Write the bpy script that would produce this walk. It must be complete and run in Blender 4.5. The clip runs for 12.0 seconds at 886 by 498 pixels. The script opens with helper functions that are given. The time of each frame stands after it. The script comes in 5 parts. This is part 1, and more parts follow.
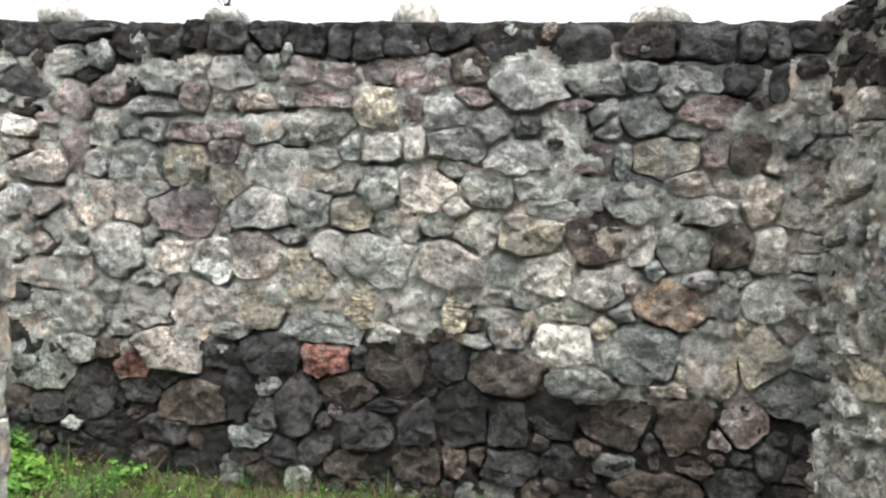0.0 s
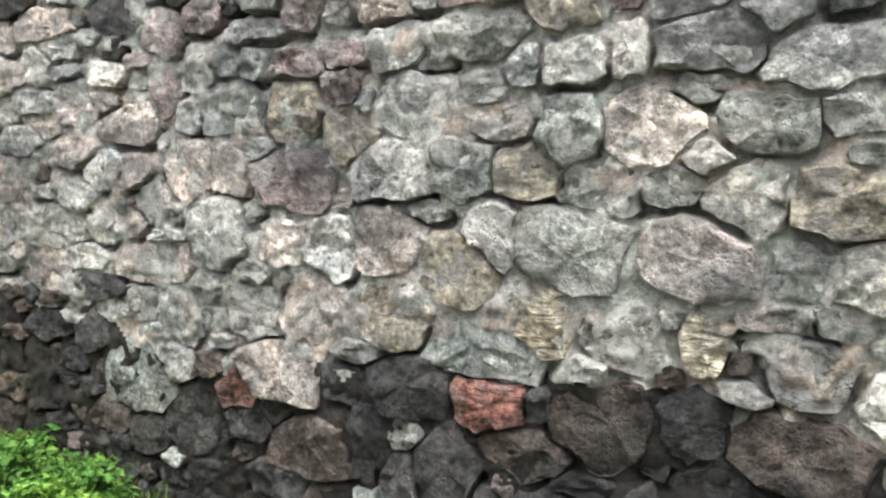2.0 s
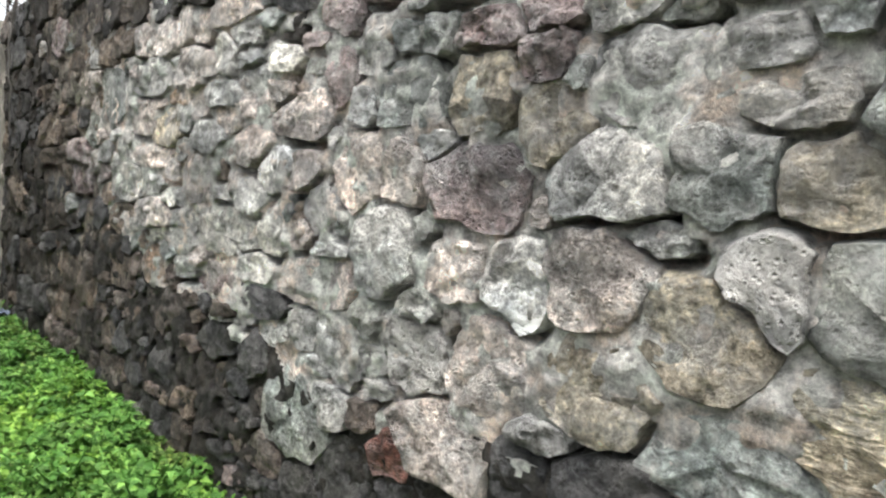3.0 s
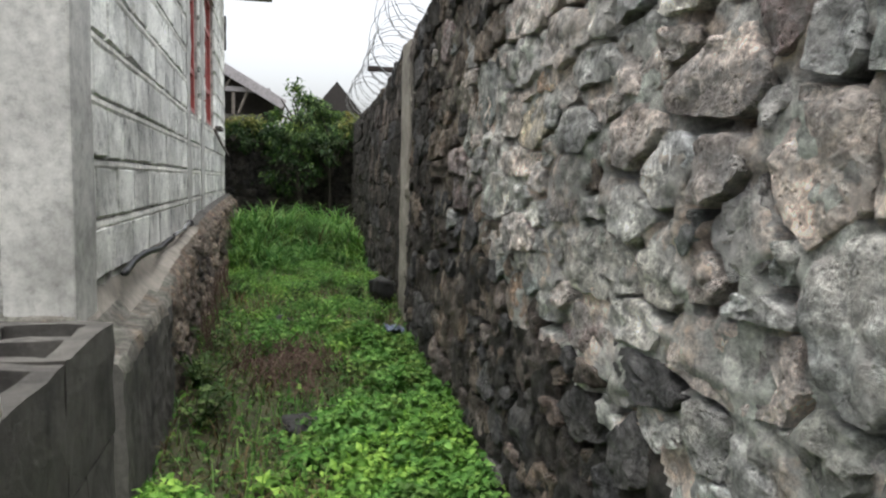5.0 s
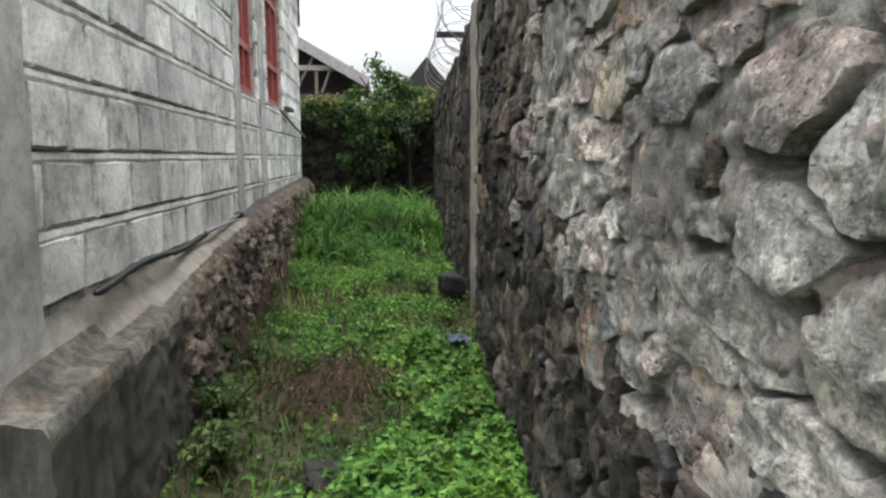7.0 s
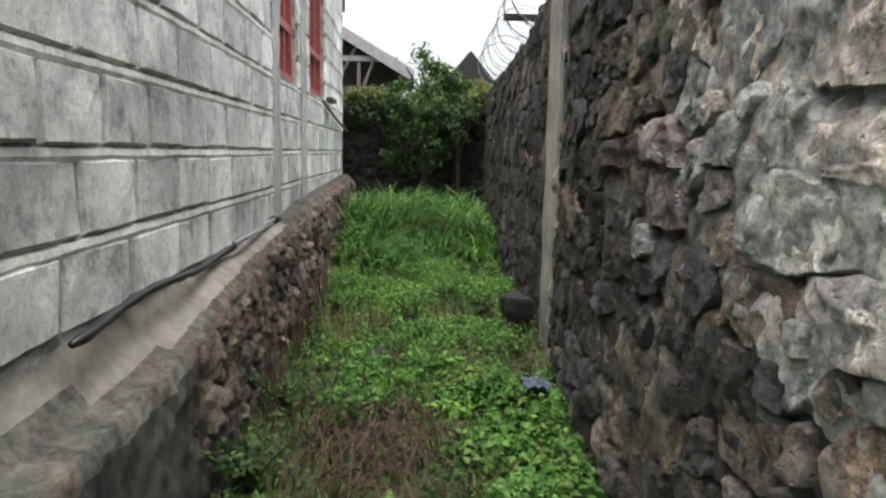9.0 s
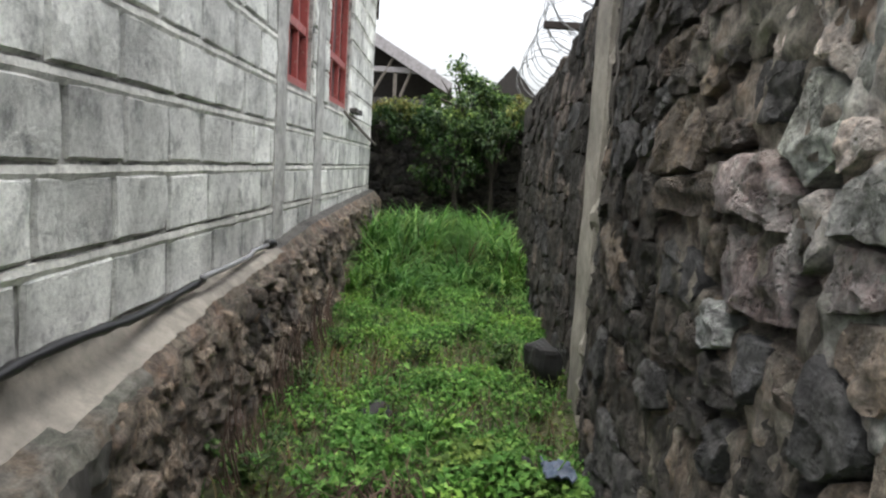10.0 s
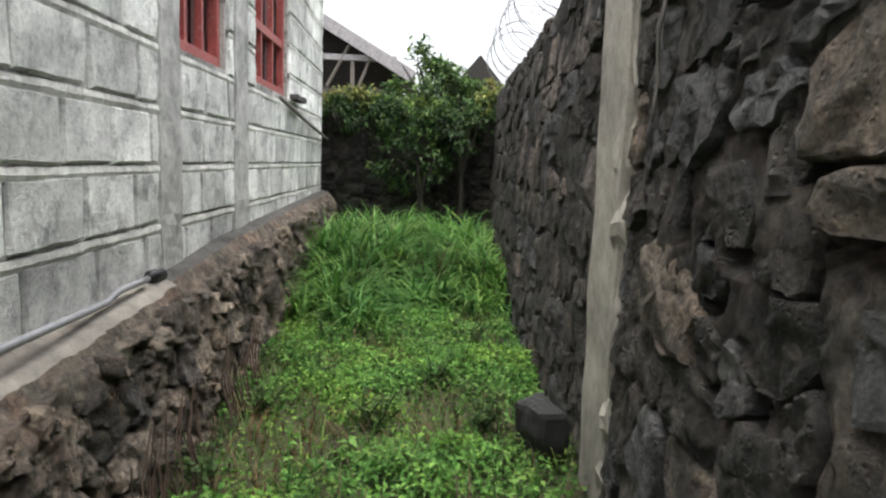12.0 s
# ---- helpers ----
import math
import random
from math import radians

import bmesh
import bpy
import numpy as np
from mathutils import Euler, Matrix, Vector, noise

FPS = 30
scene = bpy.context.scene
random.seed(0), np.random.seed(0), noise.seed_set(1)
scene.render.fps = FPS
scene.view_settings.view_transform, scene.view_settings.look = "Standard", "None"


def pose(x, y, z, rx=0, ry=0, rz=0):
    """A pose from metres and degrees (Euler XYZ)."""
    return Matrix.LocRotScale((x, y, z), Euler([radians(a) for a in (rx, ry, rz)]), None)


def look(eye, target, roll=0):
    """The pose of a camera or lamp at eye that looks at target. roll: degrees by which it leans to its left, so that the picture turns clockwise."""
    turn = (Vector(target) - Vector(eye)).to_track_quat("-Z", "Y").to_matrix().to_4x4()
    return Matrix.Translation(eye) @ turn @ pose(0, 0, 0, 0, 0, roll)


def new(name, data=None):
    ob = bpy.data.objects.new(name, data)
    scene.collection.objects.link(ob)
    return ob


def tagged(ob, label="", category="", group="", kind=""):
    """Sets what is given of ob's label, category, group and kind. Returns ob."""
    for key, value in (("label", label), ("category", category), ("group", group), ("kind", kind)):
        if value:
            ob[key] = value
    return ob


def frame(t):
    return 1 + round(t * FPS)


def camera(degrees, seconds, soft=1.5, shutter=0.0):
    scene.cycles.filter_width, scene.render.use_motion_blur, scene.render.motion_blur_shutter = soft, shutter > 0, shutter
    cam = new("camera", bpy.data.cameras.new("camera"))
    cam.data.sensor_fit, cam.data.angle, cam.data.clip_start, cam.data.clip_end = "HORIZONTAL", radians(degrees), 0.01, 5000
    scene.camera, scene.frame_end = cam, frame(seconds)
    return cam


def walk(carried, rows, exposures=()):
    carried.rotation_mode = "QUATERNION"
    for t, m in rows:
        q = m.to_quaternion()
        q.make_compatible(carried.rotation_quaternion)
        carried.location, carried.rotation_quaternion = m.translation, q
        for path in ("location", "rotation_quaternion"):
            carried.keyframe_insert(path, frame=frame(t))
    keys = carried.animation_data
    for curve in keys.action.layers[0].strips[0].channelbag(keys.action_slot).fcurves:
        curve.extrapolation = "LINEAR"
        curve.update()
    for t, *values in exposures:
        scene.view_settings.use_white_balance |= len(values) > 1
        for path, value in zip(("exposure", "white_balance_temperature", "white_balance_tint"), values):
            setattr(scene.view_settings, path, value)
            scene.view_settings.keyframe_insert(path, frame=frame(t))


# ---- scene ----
cam = camera(63.5, 12.0, soft=2.3)

EXPOSURES = [(0, 1.9), (2.7, 2.1), (4.3, 1.42), (6.0, 1.32), (7.7, 1.5), (9.3, 1.52), (12, 1.74)]
PATH = [
    (0, (-0.292, 0.062, 1.296), (-0.523, 2.045, 1.179), 2.4),
    (0.5, (-0.268, 0.404, 1.316), (-0.622, 2.365, 1.151), 1.6),
    (1, (-0.241, 0.735, 1.276), (-0.891, 2.623, 1.152), 0.8),
    (1.5, (-0.317, 0.984, 1.259), (-1.048, 2.827, 0.996), 1.0),
    (2, (-0.46, 1.264, 1.229), (-1.277, 3.079, 1.038), 0.9),
    (2.5, (-0.572, 1.553, 1.204), (-1.672, 3.205, 0.963), 0.1),
    (2.7, (-0.63, 1.711, 1.184), (-1.85, 3.284, 0.992), 1.9),
    (4.3, (-1.145, 2.175, 1.204), (-2.904, 3.119, 1.076), 2.8),
    (4.5, (-1.2, 2.21, 1.199), (-3.002, 3.065, 1.046), 3.0),
    (5, (-1.415, 2.408, 1.197), (-3.35, 2.882, 1.022), 2.5),
    (5.5, (-1.537, 2.491, 1.235), (-3.513, 2.746, 1.062), 1.6),
    (6, (-1.703, 2.566, 1.238), (-3.676, 2.8, 1.007), 1.1),
    (6.5, (-1.915, 2.647, 1.25), (-3.886, 2.907, 1.03), 2.2),
    (7, (-2.084, 2.711, 1.238), (-4.058, 2.913, 0.988), 1.0),
    (7.5, (-2.318, 2.772, 1.254), (-4.308, 2.877, 1.087), -0.3),
    (7.7, (-2.38, 2.777, 1.262), (-4.369, 2.905, 1.103), -0.3),
    (9.3, (-2.918, 2.571, 1.258), (-4.897, 2.675, 0.986), 2.7),
    (9.5, (-3.03, 2.614, 1.242), (-5.014, 2.686, 0.997), 2.8),
    (10, (-3.338, 2.705, 1.307), (-5.325, 2.713, 1.077), 4.7),
    (10.5, (-3.604, 2.714, 1.314), (-5.596, 2.81, 1.152), 4.4),
    (11, (-3.854, 2.668, 1.35), (-5.845, 2.812, 1.219), 6.1),
    (11.5, (-4.004, 2.686, 1.354), (-5.987, 2.897, 1.197), 4.2),
    (12, (-4.347, 2.758, 1.301), (-6.332, 2.847, 1.065), 3.2),
]
LEVEL = pose(0, 2.6, 0, -1.3) @ pose(0, -2.6, 0)
walk(cam, [(t, LEVEL @ look(eye, target, roll)) for t, eye, target, roll in PATH], EXPOSURES)

# ---- world, sun ----
world = bpy.data.worlds.new("world")
scene.world = world
world.use_nodes = True
wn, wl = world.node_tree.nodes, world.node_tree.links
sky = wn.new("ShaderNodeTexSky")
sky.sky_type, sky.sun_disc = "NISHITA", False
sky.sun_elevation, sky.sun_rotation = radians(80), radians(120)
sky.air_density, sky.dust_density, sky.ozone_density = 1.0, 6.0, 1.0
veil = wn.new("ShaderNodeHueSaturation")  # thick white cloud takes the blue out
veil.inputs["Saturation"].default_value = 0.24
wl.new(sky.outputs["Color"], veil.inputs["Color"])
wl.new(veil.outputs["Color"], wn["Background"].inputs["Color"])
wn["Background"].inputs["Strength"].default_value = 0.15
sun = new("sun", bpy.data.lights.new("sun", "SUN"))
sun.data.energy, sun.data.angle, sun.data.color = 0.8, radians(60), (1.0, 0.995, 0.985)
sun.matrix_world = look((0, 0, 10), (-0.8, 0.1, -6.0))


# ---- materials ----
def mat(name):
    m = bpy.data.materials.new(name)
    m.use_nodes = True
    return m, m.node_tree.nodes, m.node_tree.links, m.node_tree.nodes["Principled BSDF"]


def coords(n, l, island=False):
    """Object coordinates, shifted by a random amount for each object or island."""
    tc = n.new("ShaderNodeTexCoord")
    src = n.new("ShaderNodeNewGeometry").outputs["Random Per Island"] if island else n.new("ShaderNodeObjectInfo").outputs["Random"]
    k = n.new("ShaderNodeMath")
    k.operation = "MULTIPLY"
    k.inputs[1].default_value = 37.0
    l.new(src, k.inputs[0])
    add = n.new("ShaderNodeVectorMath")
    l.new(tc.outputs["Object"], add.inputs[0])
    l.new(k.outputs[0], add.inputs[1])
    return add.outputs[0], src


def tex(n, l, vec, scale, detail=6.0, rough=0.6, kind="noise"):
    if kind == "noise":
        t = n.new("ShaderNodeTexNoise")
        t.inputs["Detail"].default_value, t.inputs["Roughness"].default_value = detail, rough
        out = t.outputs["Fac"]
    else:
        t = n.new("ShaderNodeTexVoronoi")
        out = t.outputs["Distance"]
    t.inputs["Scale"].default_value = scale
    l.new(vec, t.inputs["Vector"])
    return out


def ramp(n, l, fac, stops):
    r = n.new("ShaderNodeValToRGB")
    while len(r.color_ramp.elements) < len(stops):
        r.color_ramp.elements.new(0.5)
    for e, (p, c) in zip(r.color_ramp.elements, stops):
        e.position, e.color = p, ((c, c, c, 1) if isinstance(c, (int, float)) else (*c, 1))
    l.new(fac, r.inputs["Fac"])
    return r.outputs["Color"]


def mix(n, l, fac, a, b, how="MIX"):
    m = n.new("ShaderNodeMix")
    m.data_type, m.blend_type = "RGBA", how
    for sock, v in ((m.inputs["Factor"], fac), (m.inputs["A"], a), (m.inputs["B"], b)):
        if isinstance(v, (int, float)):
            sock.default_value = v
        elif isinstance(v, tuple):
            sock.default_value = (*v, 1)
        else:
            l.new(v, sock)
    return m.outputs["Result"]


def bump(n, l, p, height, strength, dist=0.02):
    b = n.new("ShaderNodeBump")
    b.inputs["Strength"].default_value, b.inputs["Distance"].default_value = strength, dist
    l.new(height, b.inputs["Height"])
    l.new(b.outputs["Normal"], p.inputs["Normal"])


def shade(c, k):
    return tuple(min(1, v * k) for v in c)


def rock(name, base, lichen=0.35, lichen_col=(0.42, 0.42, 0.38), pits=0.3, island=False, vary=0.36, ribs=0.0, smear=0.65, streak=False):
    m, n, l, p = mat(name)
    vec, rnd = coords(n, l, island)
    broad = tex(n, l, vec, 5.0, 5)
    col = ramp(n, l, broad, [(0.36, shade(base, 0.45)), (0.5, base), (0.64, shade(base, 1.7))])
    tone = ramp(n, l, rnd, [(0.0, 1 - vary), (1.0, 1 + vary * 0.6)])
    col = mix(n, l, 1.0, col, tone, "MULTIPLY")
    hue = ramp(n, l, tex(n, l, vec, 2.3, 3), [(0.35, (0.96, 1.0, 1.0)), (0.65, (1.05, 1.0, 0.94))])
    col = mix(n, l, 1.0, col, hue, "MULTIPLY")
    fine = tex(n, l, vec, 38.0, 8, 0.72)
    col = mix(n, l, 1.0, col, ramp(n, l, fine, [(0.35, 0.26), (0.5, 1.0), (0.63, 2.1)]), "MULTIPLY")
    spots = tex(n, l, vec, 16.0, 10, 0.75)
    lo = 0.68 - lichen * 0.3
    veil = tex(n, l, vec, 9.0, 9, 0.7)
    col = mix(n, l, ramp(n, l, veil, [(0.46, 0.0), (0.58, 0.25 + lichen * 0.75)]), col, mix(n, l, 0.7, col, lichen_col))
    col = mix(n, l, ramp(n, l, spots, [(lo, 0.0), (lo + 0.09, 0.85)]), col, lichen_col)
    hole = tex(n, l, vec, 55.0, kind="voronoi")
    dark = ramp(n, l, hole, [(0.05, pits), (0.28, 0.0)])
    col = mix(n, l, dark, col, shade(base, 0.18))
    place = n.new("ShaderNodeNewGeometry").outputs["Position"]
    if smear:
        mp = n.new("ShaderNodeMapping")
        mp.inputs["Scale"].default_value = (1.6, 1.6, 0.3) if streak else (1.0, 1.0, 1.0)
        l.new(place, mp.inputs["Vector"])
        film = tex(n, l, mp.outputs["Vector"], 8.5, 9, 0.74)
        col = mix(n, l, ramp(n, l, film, [(0.50, 0.0), (0.56, smear)]), col, mix(n, l, 1.0, ((0.12, 0.105, 0.087) if streak else (0.46, 0.45, 0.425)), ramp(n, l, fine, [(0.36, 0.5), (0.62, 1.3)]), "MULTIPLY"))
    weather = ramp(n, l, tex(n, l, place, 2.4, 6, 0.62), [(0.36, (0.55, 0.56, 0.58)), (0.5, (1.0, 1.0, 1.0)), (0.64, (1.28, 1.25, 1.2))])
    col = mix(n, l, 1.0, col, weather, "MULTIPLY")
    l.new(col, p.inputs["Base Color"])
    p.inputs["Roughness"].default_value = 0.88
    h = mix(n, l, 0.6, fine, spots)
    h = mix(n, l, dark, h, (0.0, 0.0, 0.0))
    if ribs:
        mp = n.new("ShaderNodeMapping")
        mp.inputs["Rotation"].default_value, mp.inputs["Scale"].default_value = (0.0, radians(24), 0.0), (1.0, 1.0, 4.5)
        l.new(vec, mp.inputs["Vector"])
        w = tex(n, l, mp.outputs["Vector"], 11.0, 4, 0.5)
        h = mix(n, l, ribs, h, ramp(n, l, w, [(0.38, 0.0), (0.56, 1.0)]))
        l.new(mix(n, l, 1.0, col, ramp(n, l, w, [(0.34, 0.85), (0.46, 1.0)]), "MULTIPLY"), p.inputs["Base Color"])
    lumps = tex(n, l, vec, 14.0, 5, 0.6)
    bump(n, l, p, mix(n, l, 0.45, h, lumps), 1.0, 0.12)
    return m


def cement(name, base, stain=(0.1, 0.1, 0.09), amount=0.5, grain=40.0, rough=0.9, strength=0.6, random_tone=0.0, streak=False, damp_shade=None, grit=0.0):
    m, n, l, p = mat(name)
    vec, rnd = coords(n, l)
    broad = tex(n, l, vec, 2.6, 6, 0.65)
    col = ramp(n, l, broad, [(0.3, shade(base, 0.7)), (0.5, base), (0.7, shade(base, 1.2))])
    fine = tex(n, l, vec, grain, 8, 0.75)
    col = mix(n, l, 1.0, col, ramp(n, l, fine, [(0.3, 0.62), (0.5, 1.0), (0.7, 1.25)]), "MULTIPLY")
    if random_tone:
        col = mix(n, l, 1.0, col, ramp(n, l, rnd, [(0.0, 1 - random_tone), (1.0, 1 + random_tone * 0.5)]), "MULTIPLY")
    sv = vec
    if streak:
        mp = n.new("ShaderNodeMapping")
        mp.inputs["Scale"].default_value = (1.0, 1.0, 0.22)
        l.new(vec, mp.inputs["Vector"])
        sv = mp.outputs["Vector"]
    spots = tex(n, l, sv, 9.0, 9, 0.72)
    lo = 0.66 - amount * 0.22
    col = mix(n, l, ramp(n, l, spots, [(lo, 0.0), (lo + 0.14, 0.8)]), col, stain)
    place = n.new("ShaderNodeNewGeometry").outputs["Position"]
    if damp_shade:  # damp and shade painted past a ragged line along the wall: place and darkening
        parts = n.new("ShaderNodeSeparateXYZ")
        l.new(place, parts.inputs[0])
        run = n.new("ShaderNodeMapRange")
        run.inputs["From Min"].default_value, run.inputs["From Max"].default_value = damp_shade[0] + 0.7, damp_shade[0] - 0.7
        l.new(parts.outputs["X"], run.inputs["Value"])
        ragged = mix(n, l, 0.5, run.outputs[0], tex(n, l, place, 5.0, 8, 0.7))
        col = mix(n, l, 1.0, col, ramp(n, l, ragged, [(0.42, 1.0), (0.58, damp_shade[1])]), "MULTIPLY")
    weather = ramp(n, l, tex(n, l, place, 2.4, 6, 0.62), [(0.36, 0.68), (0.5, 1.0), (0.64, 1.18)])
    col = mix(n, l, 1.0, col, weather, "MULTIPLY")
    height, deep = mix(n, l, 0.5, fine, spots), 0.02
    if grit:  # coarse sand, chips of stone and crusts of lichen in the mix
        chips = tex(n, l, place, 19.0, 10, 0.78)
        col = mix(n, l, 1.0, col, ramp(n, l, chips, [(0.38, 1 - 0.7 * grit), (0.5, 1.0), (0.62, 1 + 0.7 * grit)]), "MULTIPLY")
        tint = ramp(n, l, tex(n, l, place, 6.0, 5, 0.6), [(0.38, (0.90, 0.98, 0.93)), (0.52, (1.0, 1.0, 1.0)), (0.64, (1.12, 0.97, 0.86))])
        col = mix(n, l, 1.0, col, tint, "MULTIPLY")
        height, deep = mix(n, l, 0.6, height, chips), 0.1
    l.new(col, p.inputs["Base Color"])
    p.inputs["Roughness"].default_value = rough
    bump(n, l, p, height, strength, deep)
    return m


def leafy(name, base, tip, island=True, through_light=0.35):
    m, n, l, p = mat(name)
    rnd = n.new("ShaderNodeNewGeometry").outputs["Random Per Island"]
    tc = n.new("ShaderNodeTexCoord").outputs["Object"]
    col = ramp(n, l, rnd, [(0.0, shade(base, 0.7)), (0.55, base), (1.0, tip)])
    patch = tex(n, l, tc, 2.2, 3)
    col = mix(n, l, 1.0, col, ramp(n, l, patch, [(0.36, (0.78, 0.6, 0.6)), (0.48, (0.8, 0.88, 0.9)), (0.64, (1.25, 1.1, 0.9))]), "MULTIPLY")
    l.new(col, p.inputs["Base Color"])
    p.inputs["Roughness"].default_value = 0.6
    p.inputs["Specular IOR Level"].default_value = 0.25
    t = n.new("ShaderNodeBsdfTranslucent")
    l.new(col, t.inputs["Color"])
    ms = n.new("ShaderNodeMixShader")
    ms.inputs[0].default_value = through_light
    l.new(p.outputs[0], ms.inputs[1])
    l.new(t.outputs[0], ms.inputs[2])
    l.new(ms.outputs[0], n["Material Output"].inputs["Surface"])
    return m


def plain(name, col, rough=0.6, metal=0.0, wear=None, scale=14.0):
    m, n, l, p = mat(name)
    vec, _ = coords(n, l)
    t = tex(n, l, vec, scale, 8, 0.7)
    c = ramp(n, l, t, [(0.3, shade(col, 0.65)), (0.55, col), (0.75, shade(col, 1.2))])
    if wear:
        c = mix(n, l, ramp(n, l, tex(n, l, vec, 23.0, 8, 0.75), [(0.55, 0.0), (0.66, 0.8)]), c, wear)
    l.new(c, p.inputs["Base Color"])
    p.inputs["Roughness"].default_value, p.inputs["Metallic"].default_value = rough, metal
    bump(n, l, p, t, 0.3, 0.004)
    return m


KINDS = {
    "grey": rock("grey_basalt", (0.42, 0.425, 0.41), 0.5, (0.56, 0.555, 0.53)),
    "green": rock("grey_green_basalt", (0.27, 0.29, 0.272), 0.4, (0.46, 0.47, 0.44)),
    "pale": rock("pale_stone", (0.54, 0.53, 0.495), 0.45, (0.66, 0.64, 0.59), 0.2),
    "tan": rock("tan_stone", (0.47, 0.42, 0.33), 0.35, (0.60, 0.57, 0.50), 0.15, smear=0.5),
    "purple": rock("purple_scoria", (0.27, 0.21, 0.205), 0.35, (0.46, 0.42, 0.40), 0.7, smear=0.5),
    "pink": rock("pinkish_tuff", (0.50, 0.44, 0.405), 0.45, (0.58, 0.54, 0.49), 0.4),
    "brown": rock("brown_lava", (0.085, 0.066, 0.056), 0.2, (0.26, 0.235, 0.21), 0.4, smear=0.1),
    "dark": rock("dark_basalt", (0.042, 0.042, 0.044), 0.13, (0.22, 0.21, 0.20), 0.3, smear=0.08),
    # weathered stone with the alley's shade in its near-black colour
    "sooty": rock("weathered_shaded_basalt", (0.021, 0.018, 0.015), 0.2, (0.10, 0.088, 0.072), 0.5, smear=0.4, streak=True),
    "umber": rock("umber_stone", (0.085, 0.066, 0.051), 0.28, (0.21, 0.185, 0.15), 0.4, smear=0.4, streak=True),
    "earth": rock("earth_stained_stone", (0.20, 0.158, 0.124), 0.25, (0.33, 0.295, 0.25), 0.4, smear=0.4, streak=True),
    "red": rock("red_scoria", (0.20, 0.085, 0.066), 0.2, (0.42, 0.30, 0.26), 0.5, ribs=0.15, smear=0.25),
    "orange": rock("orange_tuff", (0.42, 0.30, 0.22), 0.35, (0.52, 0.47, 0.40), 0.4, smear=0.4),
    "white": rock("white_quartz", (0.78, 0.765, 0.73), 0.12, (0.34, 0.33, 0.31), 0.3, smear=0.2),
    "cream": rock("cream_stone", (0.58, 0.52, 0.40), 0.3, (0.72, 0.68, 0.58), 0.2, ribs=0.22, smear=0.25),
    "speckle": rock("speckled_lava", (0.13, 0.12, 0.115), 0.85, (0.62, 0.61, 0.58), 0.5, smear=0.3),
}
# far stones; dirt and shade share this near-black colour
ROCK_JOINED = rock("weathered_shaded_basalt_far", (0.024, 0.021, 0.018), 0.16, (0.12, 0.105, 0.086), 0.5, island=True, vary=0.5, smear=0.0)
MORTAR = cement("wall_mortar", (0.66, 0.64, 0.60), (0.27, 0.26, 0.24), 0.6, 36.0, strength=1.0, damp_shade=(-4.3, (0.32, 0.285, 0.25)), grit=0.9)
MORTAR_PALE = cement("thick_pale_mortar", (0.58, 0.55, 0.49), (0.24, 0.225, 0.195), 0.6, 30.0, strength=1.0, grit=0.8)
# damp mortar; the alley's shade is part of this darker colour
MORTAR_DAMP_SHADE = cement("damp_shaded_mortar", (0.25, 0.215, 0.18), (0.06, 0.052, 0.043), 0.75, 30.0, strength=1.0, damp_shade=(-5.1, (0.16, 0.14, 0.125)), grit=1.0)
# near-black mortar; also carries the shade of the far alley walls
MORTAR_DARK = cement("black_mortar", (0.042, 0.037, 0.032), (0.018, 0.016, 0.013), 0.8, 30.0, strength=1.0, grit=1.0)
CONCRETE = cement("pale_concrete", (0.43, 0.425, 0.40), (0.26, 0.25, 0.23), 0.25, 22.0, strength=0.25)
CONCRETE_OLD = cement("old_concrete", (0.085, 0.081, 0.073), (0.022, 0.02, 0.018), 0.8, 26.0, strength=1.0, streak=True)
CONCRETE_PILLAR = cement("pillar_concrete", (0.27, 0.25, 0.215), (0.13, 0.115, 0.1), 0.35, 24.0, strength=0.4, streak=True)
# much darker grey than the pier blocks beside it
BLOCK_DARK = cement("dark_hollow_block", (0.07, 0.066, 0.058), (0.02, 0.018, 0.016), 0.8, 26.0, strength=1.0)
LEDGE = cement("worn_ledge_concrete", (0.26, 0.243, 0.212), (0.14, 0.128, 0.112), 0.4, 26.0, strength=1.0, grit=0.7)
FILLET = cement("smooth_fillet", (0.23, 0.21, 0.18), (0.13, 0.117, 0.1), 0.45, 14.0, strength=0.2)
EARTHY = cement("earthy_footing", (0.22, 0.175, 0.14), (0.07, 0.057, 0.046), 0.8, 22.0, strength=1.0, grit=0.9)
BLOCK = cement("concrete_block", (0.77, 0.775, 0.73), (0.21, 0.215, 0.205), 0.64, 60.0, strength=1.0, random_tone=0.3)
BLOCK_JOINT = cement("block_mortar", (0.42, 0.415, 0.385), (0.06, 0.06, 0.055), 0.85, 30.0, strength=0.9)
BED_MORTAR = cement("pale_bed_mortar", (0.66, 0.655, 0.605), (0.27, 0.265, 0.24), 0.55, 34.0, strength=0.8)
PIER = cement("rough_grey_block", (0.64, 0.62, 0.57), (0.28, 0.265, 0.24), 0.6, 30.0, strength=1.0, grit=0.8)
SOIL = cement("soil", (0.055, 0.06, 0.024), (0.035, 0.026, 0.017), 0.6, 30.0, strength=1.0)
RED_PAINT = plain("red_paint", (0.36, 0.08, 0.07), 0.55, 0.0, (0.45, 0.28, 0.25))
RED_DARK = plain("dark_red_shutter", (0.10, 0.02, 0.02), 0.6)
RUST = plain("rusty_steel", (0.035, 0.026, 0.022), 0.8, 0.1)
WIRE = plain("dull_wire", (0.28, 0.28, 0.28), 0.5, 0.6)
WOOD = plain("weathered_timber", (0.17, 0.15, 0.13), 0.85)
WHITE_TRIM = plain("grey_fascia_board", (0.33, 0.31, 0.32), 0.7, 0.0, (0.2, 0.18, 0.17))
ROOFING = plain("rusted_roof_sheet", (0.18, 0.15, 0.14), 0.7)
